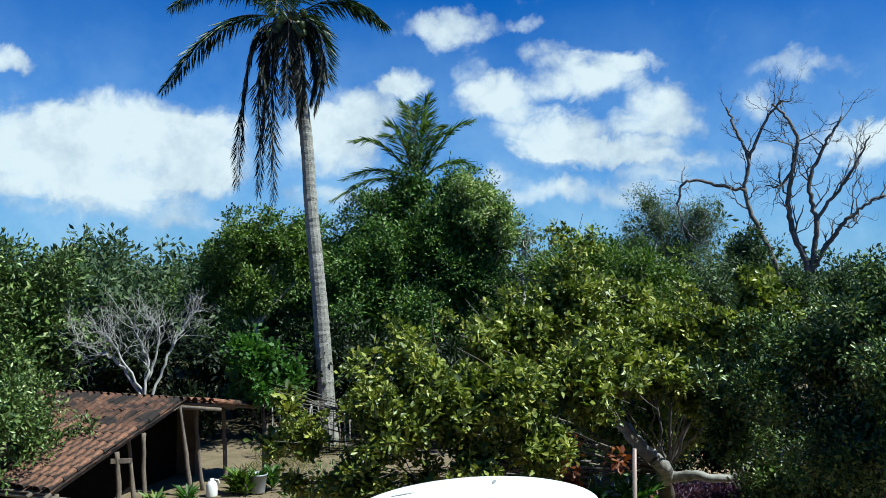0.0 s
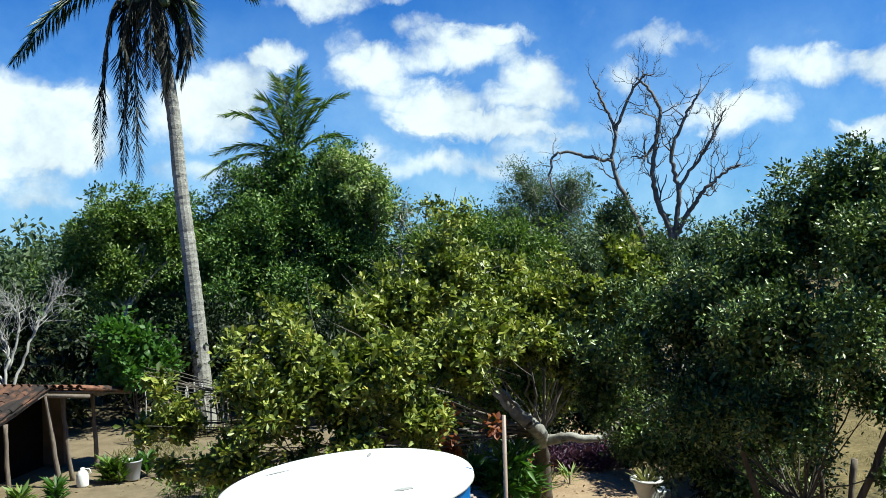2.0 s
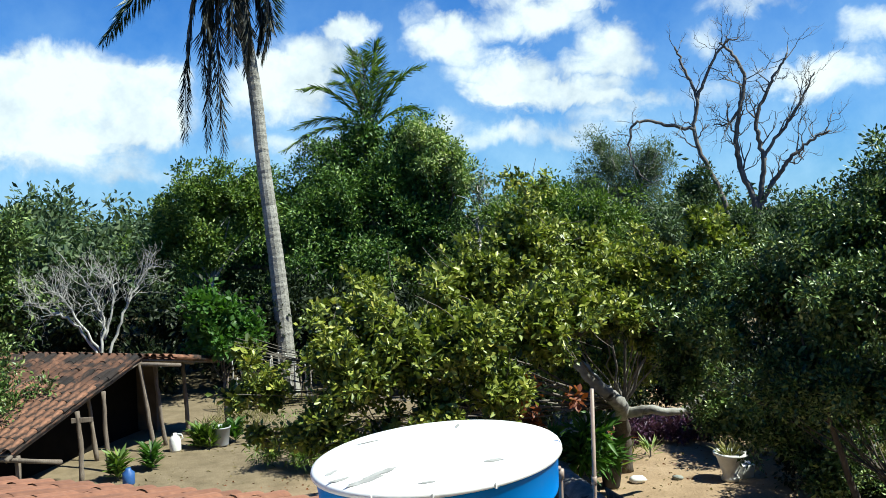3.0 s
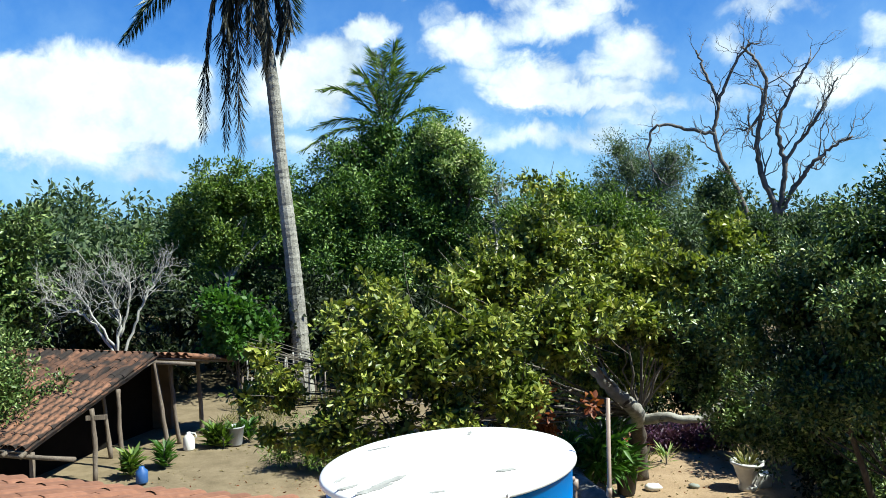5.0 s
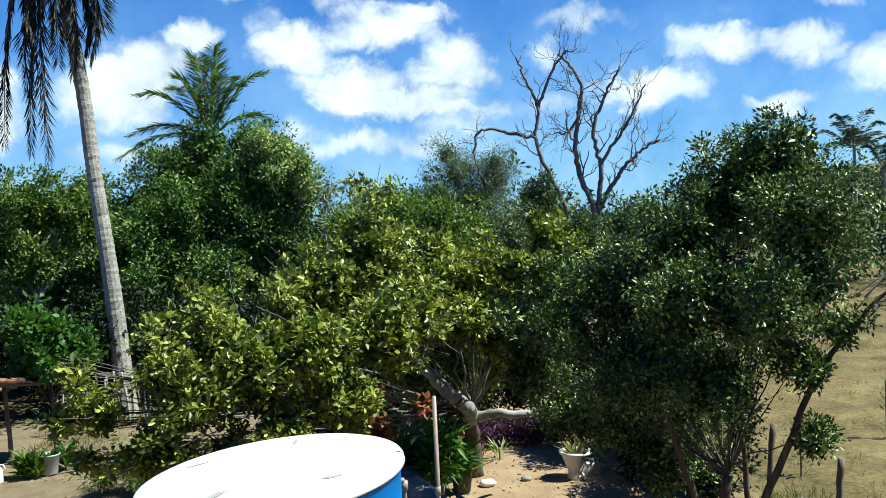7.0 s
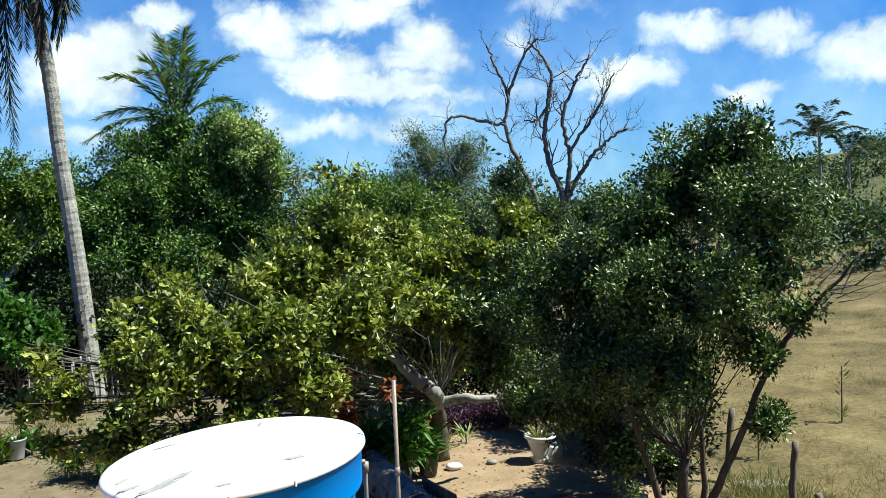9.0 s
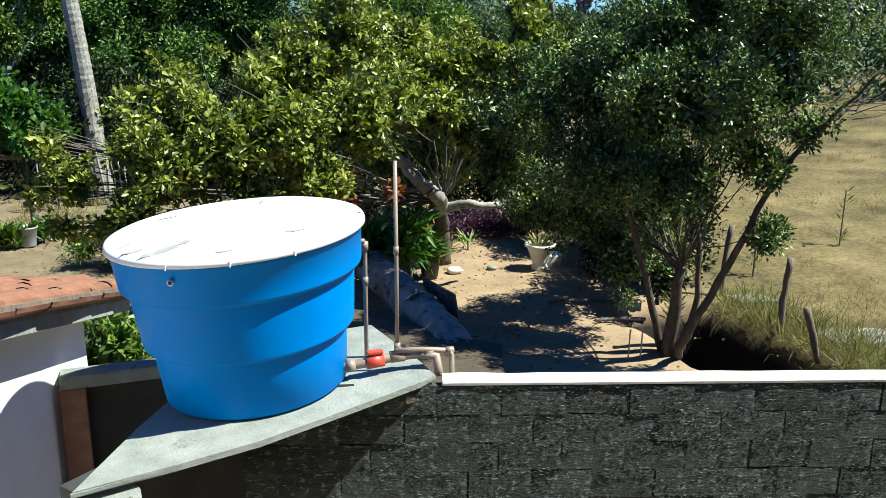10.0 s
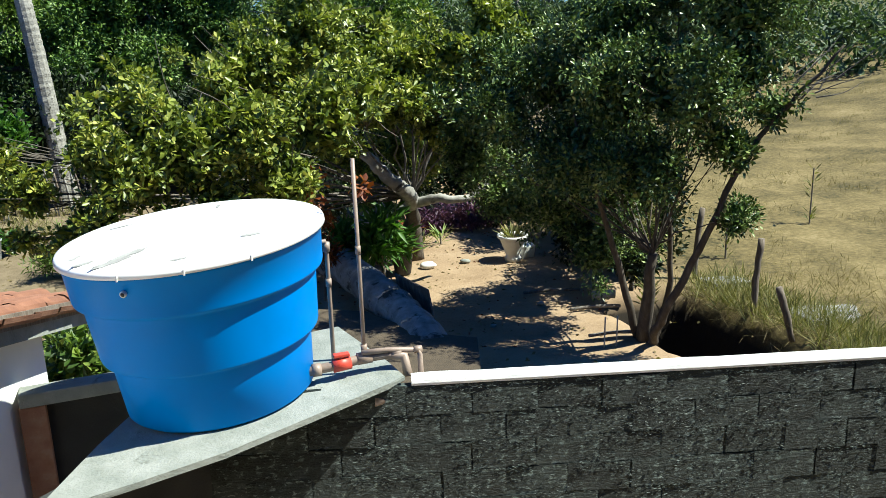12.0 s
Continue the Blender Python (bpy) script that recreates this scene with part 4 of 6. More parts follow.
def cashew_tree():
    t = broad_tree("cashew_tree", "spreading cashew tree with large yellow-green leaves", (3.85, 16.6, 0), (3.6, 15.5, 1.55), 0.17, CASHEW_UP + CASHEW_LOW, "cashew", 10500, 10, 0.105, 12, bark="bark_shaded", twig_bark="bark", width=0.5, shape=6, spread=0.05, gaps=-0.08, thick=0.3, twigs=14, lean=[(3.75, 16.2, 0.8)])
    rng = np.random.default_rng(8)
    for pts, r, label in (([(3.62, 15.55, 1.4), (3.43, 14.95, 1.72), (3.13, 14.62, 2.01), (2.79, 14.6, 2.36), (2.52, 14.62, 2.68), (2.36, 14.7, 3.15), (2.0, 14.5, 4.0)], 0.15, "pale sunlit bent limb"), ([(3.62, 15.55, 1.4), (3.95, 15.0, 1.58), (4.47, 14.75, 1.6), (5.2, 14.9, 1.95)], 0.11, "pale low limb")):
        bm = bmesh.new()
        p = curve_points(pts, 6, 0.012, rng)
        tube(bm, p, [r * (1 - 0.6 * i / (len(p) - 1)) for i in range(len(p))], 10)
        part("limb", bm, M["bark_pale"], t, label, smooth=True)
    red = crown_leaves("red_leaves", [(1.36, 11.6, 2.5, 0.2), (2.1, 11.6, 2.6, 0.18), (3.1, 11.9, 3.3, 0.1)], 14, 6, 0.11, rng, 0.5, 6, 0.12)
    part("red_leaves", red, L["red"], t, "orange-red withering leaves", kind="stuff")
    return t


CASHEW_TREE = cashew_tree()
broad_tree("mango_tree", "tall dark green mango tree behind the yard", (-3.5, 33.5, 0), (-3.2, 33.5, 3.0), 0.4, MANGO, "mango", 20000, 10, 0.15, 13, spread=0.26, gaps=0.02)
broad_tree("slender_tree", "light green tree with thin pale stems", (-7.2, 28.6, 0), (-7.2, 28.5, 3.2), 0.12, [(-7.4, 28.4, 5.9, 1.2), (-8.3, 28.2, 5.1, 0.85), (-6.2, 28.8, 6.0, 1.0), (-7.4, 28.5, 4.3, 1.0), (-5.6, 29.0, 5.2, 0.7), (-9.0, 28.3, 4.2, 0.7)], "light", 4200, 9, 0.14, 14, bark="bark_pale", spread=0.2, twigs=6, gaps=0.0)
broad_tree("flowering_tree", "tree with pale cream blossom at its crown", (0.6, 33.2, 0), (0.5, 32.9, 4.0), 0.2, [(0.4, 31.6, 7.8, 0.6), (1.0, 31.6, 7.3, 0.6), (-0.3, 31.8, 8.2, 0.45), (1.3, 31.6, 6.5, 0.5), (0.2, 31.3, 7.0, 0.4)], "cream", 1500, 8, 0.14, 15, spread=0.18, gaps=-0.05)
broad_tree("weeping_tree", "thin leafless weeping tree", (2.0, 32.0, 0), (2.0, 32.0, 4.2), 0.12, [(2.0, 32.0, 6.3, 0.9), (2.4, 32.0, 5.6, 0.8)], "grey", 140, 5, 0.15, 16, bark="dry_twig", twigs=24)
broad_tree("left_shade_tree", "broad dark green tree behind the tiled shed", (-12.0, 20.6, 0), (-11.9, 20.4, 1.8), 0.25, LEFT, "citrus", 6500, 9, 0.15, 17, spread=0.22)
broad_tree("leafy_bush", "dense green bush beside the tiled shed", (-9.0, 15.2, 0), (-8.9, 15.1, 0.8), 0.08, LEFT_LOW, "citrus", 2600, 8, 0.11, 18, spread=0.17, category="bush")
broad_tree("papaya_bush", "bright green leafy shrub by the fence", (-5.1, 21.2, 0), (-5.1, 21.0, 1.2), 0.06, [(-5.2, 20.9, 2.9, 0.5), (-4.6, 21.0, 2.6, 0.42), (-5.5, 20.8, 3.2, 0.36), (-5.0, 20.9, 2.2, 0.42), (-5.6, 21.2, 2.3, 0.4)], "bright", 800, 8, 0.15, 19, width=0.7, spread=0.14, category="bush")
broad_tree("grey_tree", "feathery grey-green tree in the distance", (9.5, 40.4, 0), (9.5, 40.3, 3.6), 0.2, [(8.9, 40.5, 7.3, 1.2), (10.4, 40.1, 7.0, 1.1), (9.7, 40.3, 5.9, 1.3), (7.9, 40.7, 6.3, 0.9), (8.3, 40.5, 8.2, 0.8), (10.6, 40.1, 7.8, 0.7)], "grey", 3600, 7, 0.14, 20, bark="dry_twig", spread=0.3, twigs=9, width=0.25)
broad_tree("hedge_tree", "olive green tree behind the cashew", (4.2, 29.0, 0), (4.2, 28.6, 2.6), 0.16, [(4.2, 29.1, 5.4, 1.0), (3.0, 27.6, 5.0, 1.0), (5.1, 27.4, 4.8, 1.0), (6.3, 27.6, 4.6, 0.9), (3.6, 27.2, 3.4, 1.2), (5.4, 27.0, 3.2, 1.2)], "light", 4000, 8, 0.15, 21, spread=0.22)
broad_tree("scrub_tree", "dull green scrub tree below the dead tree", (10.0, 30.5, 0), (9.9, 30.0, 2.2), 0.15, [(10.3, 31.8, 5.6, 0.9), (8.8, 28.6, 4.2, 1.0), (10.6, 28.4, 4.3, 1.0), (7.5, 27.0, 4.2, 0.85), (12.3, 29.5, 4.4, 1.0), (13.6, 29.0, 4.2, 1.0), (9.5, 28.0, 2.8, 1.2), (12.0, 28.4, 2.8, 1.2)], "far", 4200, 8, 0.16, 22, spread=0.24)
broad_tree("shaded_bush", "bush under the tree, shade put into its near-black leaf colour", (7.4, 15.2, 0), (7.4, 15.2, 0.4), 0.05, [(6.95, 15.4, 0.7, 0.65), (7.5, 14.9, 0.9, 0.75), (7.5, 16.4, 1.3, 0.7), (8.5, 15.4, 1.3, 0.75), (6.75, 13.7, 1.0, 0.5), (6.9, 12.7, 0.8, 0.4), (6.7, 14.4, 1.2, 0.5), (7.3, 13.6, 1.6, 0.6), (6.8, 17.0, 1.2, 0.8), (7.9, 14.2, 0.8, 0.7), (6.6, 17.8, 1.0, 0.8), (8.6, 16.8, 2.0, 0.8)], "under", 3200, 9, 0.12, 23, spread=0.14, category="bush", gaps=-0.5)
broad_tree("yellow_bush", "yellowish drooping shrub beside the yard", (7.1, 13.2, 0), (7.1, 13.1, 0.5), 0.04, [(7.1, 13.1, 1.2, 0.35), (7.0, 13.0, 0.8, 0.35), (7.3, 13.2, 1.6, 0.25)], "weed", 420, 8, 0.12, 24, width=0.22, spread=0.1, hang=0.5, category="bush")
broad_tree("back_hedge", "hedge closing the end of the yard, shade put into its leaf colour", (4.5, 21.0, 0), (4.5, 20.9, 0.6), 0.06, [(0.8, 19.6, 1.2, 0.9), (2.0, 20.2, 1.4, 1.0), (3.2, 20.6, 1.5, 1.0), (4.4, 20.8, 1.5, 1.0), (5.6, 20.8, 1.5, 1.0), (6.8, 20.4, 1.6, 1.0), (7.9, 19.6, 1.5, 1.0), (3.0, 20.8, 2.6, 0.9), (5.0, 21.0, 2.6, 0.9), (7.0, 20.6, 2.6, 0.9), (8.8, 18.6, 1.5, 0.9), (1.2, 19.6, 2.4, 0.8), (4.6, 19.8, 0.8, 0.5), (5.8, 19.8, 0.9, 0.5), (3.6, 19.5, 0.9, 0.5), (2.6, 19.0, 0.9, 0.55), (1.6, 18.6, 0.9, 0.5)], "under", 5200, 9, 0.15, 25, spread=0.18, category="hedge", gaps=-0.5)


# ---- palms ----
def frond(bm_rachis, pts, rng, acc, leaf_len, n=46, r=0.025, droop=0.5):
    """Adds a rachis to the bmesh and leaflets to acc (place, direction, length)."""
    p = curve_points(pts, 8, 0.0)
    tube(bm_rachis, p, [r * (1 - 0.85 * i / (len(p) - 1)) + 0.004 for i in range(len(p))], 5)
    for k in range(n):
        f = 0.12 + 0.88 * k / (n - 1)
        i = min(int(f * (len(p) - 1)), len(p) - 2)
        q = p[i].lerp(p[i + 1], f * (len(p) - 1) - i)
        t = (p[i + 1] - p[i]).normalized()
        side = t.cross(Vector((0, 0, 1)))
        side = side.normalized() if side.length > 0.05 else Vector((math.cos(k), math.sin(k), 0))
        for s in (-1, 1):
            w = t * 0.55 + side * s * rng.uniform(0.5, 0.95) + Vector((0, 0, -droop * rng.uniform(0.5, 1.3))) + Vector(rng.normal(0, 0.09, 3))
            acc.append((q, w, leaf_len * (0.45 + 0.75 * math.sin(math.pi * min(1, f * 0.85 + 0.1))) * rng.uniform(0.8, 1.1)))


def fronds_part(tree, curves, leaf, leaf_len, seed, label, n=46, droop=0.5, width=0.055):
    for k, pts in enumerate(curves):
        rng = np.random.default_rng(seed + k)
        bm, acc = bmesh.new(), []
        frond(bm, pts, rng, acc, leaf_len, n, droop=droop)
        f = part("frond", bm, M["wood"], tree, label, smooth=True)
        at, al, sz = (np.array([list(a[0]) for a in acc]), np.array([list(a[1]) for a in acc]), np.array([a[2] for a in acc]))
        part("leaf_fringe", leaves_mesh("leaf_fringe", at, al, sz, width, rng, 4, 0.4), L[leaf], f, kind="stuff")


def ringed_trunk(bm, pts, r0, r1, ring=0.11, sides=12):
    """A palm trunk with leaf-scar rings."""
    p = curve_points(pts, max(8, int(60 / (len(pts) - 1)) * 2), 0.004, np.random.default_rng(4))
    rr = []
    for i in range(len(p)):
        f = i / (len(p) - 1)
        rr.append((r0 + (r1 - r0) * f ** 0.5) * (1 + 0.03 * (i % 2) + 0.03 * noise.noise(Vector((i * 0.7, 0, 0)))) * (1 + 0.25 * max(0, 0.05 - f) / 0.05))
    tube(bm, p, rr, sides)


M["palm_bark"] = material("palm_bark", [(0.13, 0.123, 0.104), (0.25, 0.24, 0.208), (0.40, 0.385, 0.34)], 8, 0.95, bump=0.8, bump_scale=14, stretch=(1.6, 1.6, 2.4), spots=((0.06, 0.054, 0.044), 0.58, 5))


def tall_palm():
    C = Vector((-5.42, 25.1, 12.68))
    t = thing("coconut_palm", "tall leaning coconut palm with hanging dead fronds", "palm", (-4.18, 25.3, 0))
    bm = bmesh.new()
    ringed_trunk(bm, [(-4.18, 25.3, -0.1), (-4.34, 25.3, 2.6), (-4.52, 25.3, 4.7), (-4.75, 25.3, 7.0), (-4.96, 25.3, 9.5), C], 0.30, 0.17)
    part("trunk", bm, M["palm_bark"], t, "grey ringed palm trunk", smooth=False)
    o = lambda *q: [C + Vector(p) for p in ((0, 0, 0), *q)]
    hang = [o((-1.0, 0, -0.5), (-1.35, -0.1, -2.6), (-1.55, 0, -5.0)), o((-0.55, 0.2, -0.7), (-0.8, 0.2, -2.8), (-0.9, 0.1, -5.2)), o((-0.3, -0.3, -0.8), (-0.4, -0.35, -3.2), (-0.35, -0.3, -5.5)),
            o((0.75, 0.2, -0.2), (1.0, 0.2, -1.5), (0.75, 0.2, -2.7)), o((0.3, -0.3, -0.6), (0.5, -0.35, -1.8), (0.35, -0.3, -3.2)), o((-0.75, 0.3, -0.5), (-0.95, 0.3, -1.7), (-0.95, 0.3, -3.6)), o((0.5, 0.4, -0.4), (0.75, 0.4, -1.4), (0.6, 0.4, -2.4)), o((-0.4, -0.4, -0.5), (-0.65, -0.45, -1.5), (-0.5, -0.4, -2.9)), o((0.1, -0.5, -0.4), (0.1, -0.6, -1.6), (0.05, -0.5, -2.9))]
    fronds_part(t, hang, "palm_old", 0.62, 200, "brown dead hanging frond", 150, 1.1, 0.06)
    live = [o((-1.6, 0.2, 0.1), (-2.9, 0.35, -0.75), (-4.0, 0.5, -2.0)), o((-1.3, 0.3, 1.0), (-2.6, 0.5, 1.2), (-3.8, 0.7, 0.6)), o((1.2, 0.2, 0.6), (2.1, 0.3, 0.5), (2.9, 0.4, -0.1)), o((1.0, -0.4, 1.3), (2.2, -0.8, 1.6), (3.4, -1.2, 1.0)),
            o((0.2, 0.8, 1.6), (0.5, 1.8, 2.3), (0.7, 3.0, 2.2)), o((-0.5, -0.9, 1.5), (-0.9, -1.9, 2.0), (-1.2, -3.0, 1.6)), o((0.4, 0.1, 1.8), (0.9, 0.2, 3.2), (1.7, 0.3, 4.0)), o((-0.4, 0.2, 1.8), (-1.0, 0.3, 3.0), (-2.0, 0.4, 3.7)), o((0.1, -1.3, 0.5), (0.3, -2.6, 0.2), (0.4, -3.6, -0.9)), o((0.3, 1.4, 0.5), (0.5, 2.7, 0.1), (0.6, 3.7, -1.0))]
    fronds_part(t, live, "palm", 0.78, 230, "dark green feathery frond", 150, 0.6, 0.06)
    rng = np.random.default_rng(5)
    for k in range(22):
        a, z = rng.uniform(0, 6.28), rng.uniform(-0.75, 0.1)
        rad = 0.42 * (1 - 0.35 * abs(z + 0.3)) + rng.uniform(0, 0.2)
        m = Matrix.Translation(C + Vector((rad * math.cos(a), rad * math.sin(a), z))) @ pose(0, 0, 0, rng.uniform(-30, 30), rng.uniform(-30, 30), 0) @ Matrix.Diagonal((0.11, 0.11, 0.15, 1))
        bm = bmesh.new()
        bmesh.ops.create_icosphere(bm, subdivisions=2, radius=1.0, matrix=m)
        part("coconut", bm, M["nut"], t, "green coconut", smooth=True)


tall_palm()


def feather_palm(name, label, base, C, reach, n, leaf, seed, r=0.14):
    t = thing(name, label, "palm", base)
    rng = np.random.default_rng(seed)
    C = Vector(C)
    bm = bmesh.new()
    ringed_trunk(bm, [base, (Vector(base) + C) / 2 + Vector((0.1, 0, 0)), C], r * 1.3, r)
    part("trunk", bm, M["palm_bark"], t, smooth=False)
    curves = []
    for k in range(n):
        a = 2.4 * k + rng.uniform(-0.3, 0.3)
        lift = rng.uniform(0.25, 1.0)
        q = Vector((math.cos(a), math.sin(a), 0)) * math.sqrt(max(0.05, 1.15 - lift))
        curves.append([C, C + (q * 0.4 + Vector((0, 0, lift * 0.55))) * reach, C + (q * 0.75 + Vector((0, 0, lift * 0.85))) * reach, C + (q * 1.1 + Vector((0, 0, lift * 0.95 - 0.12))) * reach])
    fronds_part(t, curves, leaf, reach * 0.2, seed + 50, "arching green frond", 70, 0.35, 0.1)
    return t


def yard_palm():
    C = Vector((-2.1, 34.0, 8.6))
    t = thing("young_palm", "coconut palm rising out of the mango crown", "palm", (-1.9, 34.2, 0))
    bm = bmesh.new()
    ringed_trunk(bm, [(-1.9, 34.2, 0), (-1.95, 34.1, 4), C], 0.2, 0.14)
    part("trunk", bm, M["palm_bark"], t)
    o = lambda dx, dy, dz, sag: [C, C + Vector((dx * 0.3, dy * 0.3, dz * 0.42 + sag * 0.5)), C + Vector((dx * 0.65, dy * 0.65, dz * 0.8 + sag * 0.55)), C + Vector((dx, dy, dz))]
    ends = [(0.35, 0, 3.0, 0.2), (-0.5, 0.2, 2.8, 0.2), (-1.05, 0.2, 2.1, 0.3), (-2.3, 0.1, 1.5, 0.5), (1.9, 0.1, 2.2, 0.3), (1.0, 0.3, 1.8, 0.4), (0.1, 0.8, 2.6, 0.2), (-0.2, -0.8, 2.5, 0.3), (0.7, -0.9, 1.9, 0.4), (-1.0, -1.2, 1.5, 0.5), (-2.6, 0.4, 0.2, 0.6), (2.0, 0.5, 0.6, 0.6), (0.2, 0.3, 3.1, 0.1), (-3.0, 0.0, -0.6, 0.9)]
    fronds_part(t, [o(*[1.15 * q for q in e]) for e in ends], "light", 0.78, 300, "arching green frond", 64, 0.12, 0.06)


yard_palm()
feather_palm("hill_palm", "distant coconut palm on the hill", (53.2, 72.0, 2.0), (53.3, 72.1, 10.2), 4.0, 13, "palm", 400)
feather_palm("hill_palm", "low distant coconut palm on the hill", (58.2, 74.5, 2.0), (58.3, 74.5, 8.2), 3.4, 12, "palm", 430)


# ---- dead and dry trees ----
def bare_tree(name, label, base, limb_list, r, mat, seed, twig=0.9, per=9, depth=2, wob=0.05):
    t = thing(name, label, "tree", base)
    rng = np.random.default_rng(seed)
    twigs = bmesh.new()

    def sprout(p, way, length, rad, level):
        e = p + way * length
        m = p.lerp(e, 0.5) + Vector(rng.normal(0, 0.14 * length, 3))
        q = curve_points([p, m, e], 4, 0.02 * length, rng)
        tube(twigs, q, [rad * (1 - 0.75 * i / (len(q) - 1)) for i in range(len(q))], 4, False)
        if level > 0:
            for _ in range(int(rng.integers(2, 4))):
                s = q[int(rng.integers(3, len(q)))]
                w = (way + Vector(rng.normal(0, 0.55, 3)) + Vector((0, 0, 0.25))).normalized()
                sprout(s, w, length * rng.uniform(0.45, 0.7), rad * 0.55, level - 1)

    for k, (pts, f) in enumerate(limb_list):
        p = curve_points(pts, 7, wob * 0.5, rng)
        bm = bmesh.new()
        rad = [r * f * (1 - 0.8 * i / (len(p) - 1)) + 0.012 for i in range(len(p))]
        tube(bm, p, rad, 8)
        part("trunk" if k == 0 else "limb", bm, M[mat], t, smooth=True)
        for j in range(per):
            i = int(len(p) * (0.35 + 0.65 * (j + rng.random()) / per))
            i = min(i, len(p) - 2)
            along = (p[i + 1] - p[i]).normalized()
            w = (along * 0.6 + Vector(rng.normal(0, 0.6, 3)) + Vector((0, 0, 0.4))).normalized()
            w.y *= 0.5
            sprout(p[i], w, twig * rng.uniform(0.6, 1.2), max(0.012, rad[i] * 0.5), depth)
    part("twigwork", twigs, M[mat], t, kind="stuff")
    return t


bare_tree("dead_tree", "leafless dead tree with twisting grey limbs", (13.0, 33.0, 0), [
    ([(13.0, 33.0, -0.1), (12.95, 33.0, 3), (12.86, 33.05, 5.28), (12.4, 33.22, 6.58), (12.22, 33.29, 7.78), (12.38, 33.23, 9.08), (12.55, 33.17, 10.16), (12.14, 33.32, 11.16), (11.66, 33.48, 11.63)], 1.0),
    ([(12.95, 33.0, 4.6), (13.14, 32.94, 5.4), (13.6, 32.76, 6.35), (14.14, 32.54, 7.09), (14.76, 32.27, 7.7), (15.32, 32.01, 8.0)], 0.75),
    ([(12.9, 33.0, 4.9), (13.05, 32.98, 5.82), (13.15, 32.94, 7.11), (12.92, 33.03, 8.41), (13.25, 32.9, 9.58), (13.72, 32.71, 10.52), (13.99, 32.6, 11.03)], 0.75),
    ([(13.12, 32.95, 6.6), (13.3, 32.9, 7.4), (13.97, 32.61, 8.37), (14.51, 32.38, 9.4), (14.86, 32.22, 10.23)], 0.5),
    ([(12.38, 33.23, 9.0), (11.93, 33.39, 8.44), (11.45, 33.56, 8.46)], 0.35)], 0.15, "bark_dead", 31, 1.15, 12)
bare_tree("dead_tree", "slender dead tree with one long crooked side limb", (11.6, 31.5, 0), [
    ([(11.6, 31.5, -0.1), (11.4, 31.5, 3), (11.08, 31.57, 5.54), (10.44, 31.78, 7.04), (10.13, 31.88, 8.19), (10.26, 31.84, 9.23), (9.8, 31.98, 10.51), (9.51, 32.06, 11.27)], 1.0),
    ([(10.13, 31.88, 8.15), (9.11, 32.18, 8.39), (8.13, 32.43, 8.52), (7.83, 32.51, 7.71), (8.13, 32.43, 6.64), (8.62, 32.31, 6.22)], 0.5),
    ([(10.26, 31.84, 9.2), (10.64, 31.72, 10.26), (11.2, 31.53, 11.26), (11.65, 31.37, 11.38)], 0.5)], 0.115, "bark_dead", 33, 0.9, 10)
bare_tree("dry_shrub", "bleached leafless shrub behind the shed", (-7.3, 21.0, 0), [
    ([(-7.9, 20.9, -0.1), (-8.0, 20.8, 1.9), (-7.95, 20.8, 2.8), (-8.15, 20.7, 3.55), (-8.4, 20.6, 4.0)], 1.0),
    ([(-7.9, 20.8, 1.8), (-7.5, 20.9, 3.0), (-7.2, 21.1, 3.7), (-6.95, 21.2, 4.15)], 0.8),
    ([(-8.0, 20.8, 1.9), (-8.6, 20.6, 2.8), (-9.1, 20.4, 3.2), (-9.5, 20.2, 3.45)], 0.8),
    ([(-7.95, 20.8, 2.4), (-7.7, 20.9, 3.5), (-7.9, 20.8, 4.0)], 0.6),
    ([(-8.0, 20.8, 2.0), (-8.7, 20.5, 3.3), (-9.0, 20.4, 3.65)], 0.7)], 0.032, "dry_twig", 35, 0.6, 16)


# ---- far woods, scrub and weeds ----
def leaf_drift(name, label, category, lobes, leaf, clumps, per, size, seed, width=0.45, spread=0.5):
    rng = np.random.default_rng(seed)
    ob = part(name, crown_leaves(name, lobes, clumps, per, size, rng, width, 4, spread), L[leaf], None)
    return tagged(ob, label, category, kind="stuff")


rng = np.random.default_rng(77)
woods = []
for k in range(150):
    a = rng.uniform(-62, 34)
    D = rng.uniform(48, 110)
    h = rng.uniform(2.5, 6.2) + (1.0 if a < -10 else 0.0)
    x, y = D * math.sin(radians(a)), D * math.cos(radians(a))
    woods.append((x, y, max(1.5, h - 1.0) + ground_height(x, y) * 0.8, rng.uniform(1.6, 2.8)))
leaf_drift("far_woods", "belt of mixed woodland closing the yard", "woods", woods, "far", 9000, 8, 0.5, 78, spread=0.6)
mid = []
for k in range(70):
    a = rng.uniform(-50, 22)
    D = rng.uniform(36, 46)
    x, y = D * math.sin(radians(a)), D * math.cos(radians(a))
    mid.append((x, y, rng.uniform(1.0, 4.6), rng.uniform(1.3, 2.2)))
leaf_drift("thicket", "dense green thicket behind the trees", "thicket", mid, "far", 7000, 8, 0.32, 79, spread=0.4)
low = []
for k in range(90):
    x, y = rng.uniform(-17, 3), rng.uniform(24.5, 31)
    low.append((x, y, rng.uniform(0.4, 2.6), rng.uniform(0.6, 1.1)))
leaf_drift("undergrowth", "undergrowth below the trees, shade put into its leaf colour", "undergrowth", low, "under", 6000, 8, 0.22, 80, spread=0.25)
scrub = []
for k in range(260):
    x, y = rng.uniform(30, 120), rng.uniform(38, 130)
    if x - 0.35 * y > 16:
        scrub.append((x, y, ground_height(x, y) + rng.uniform(0.2, 1.2), rng.uniform(1.0, 2.4)))
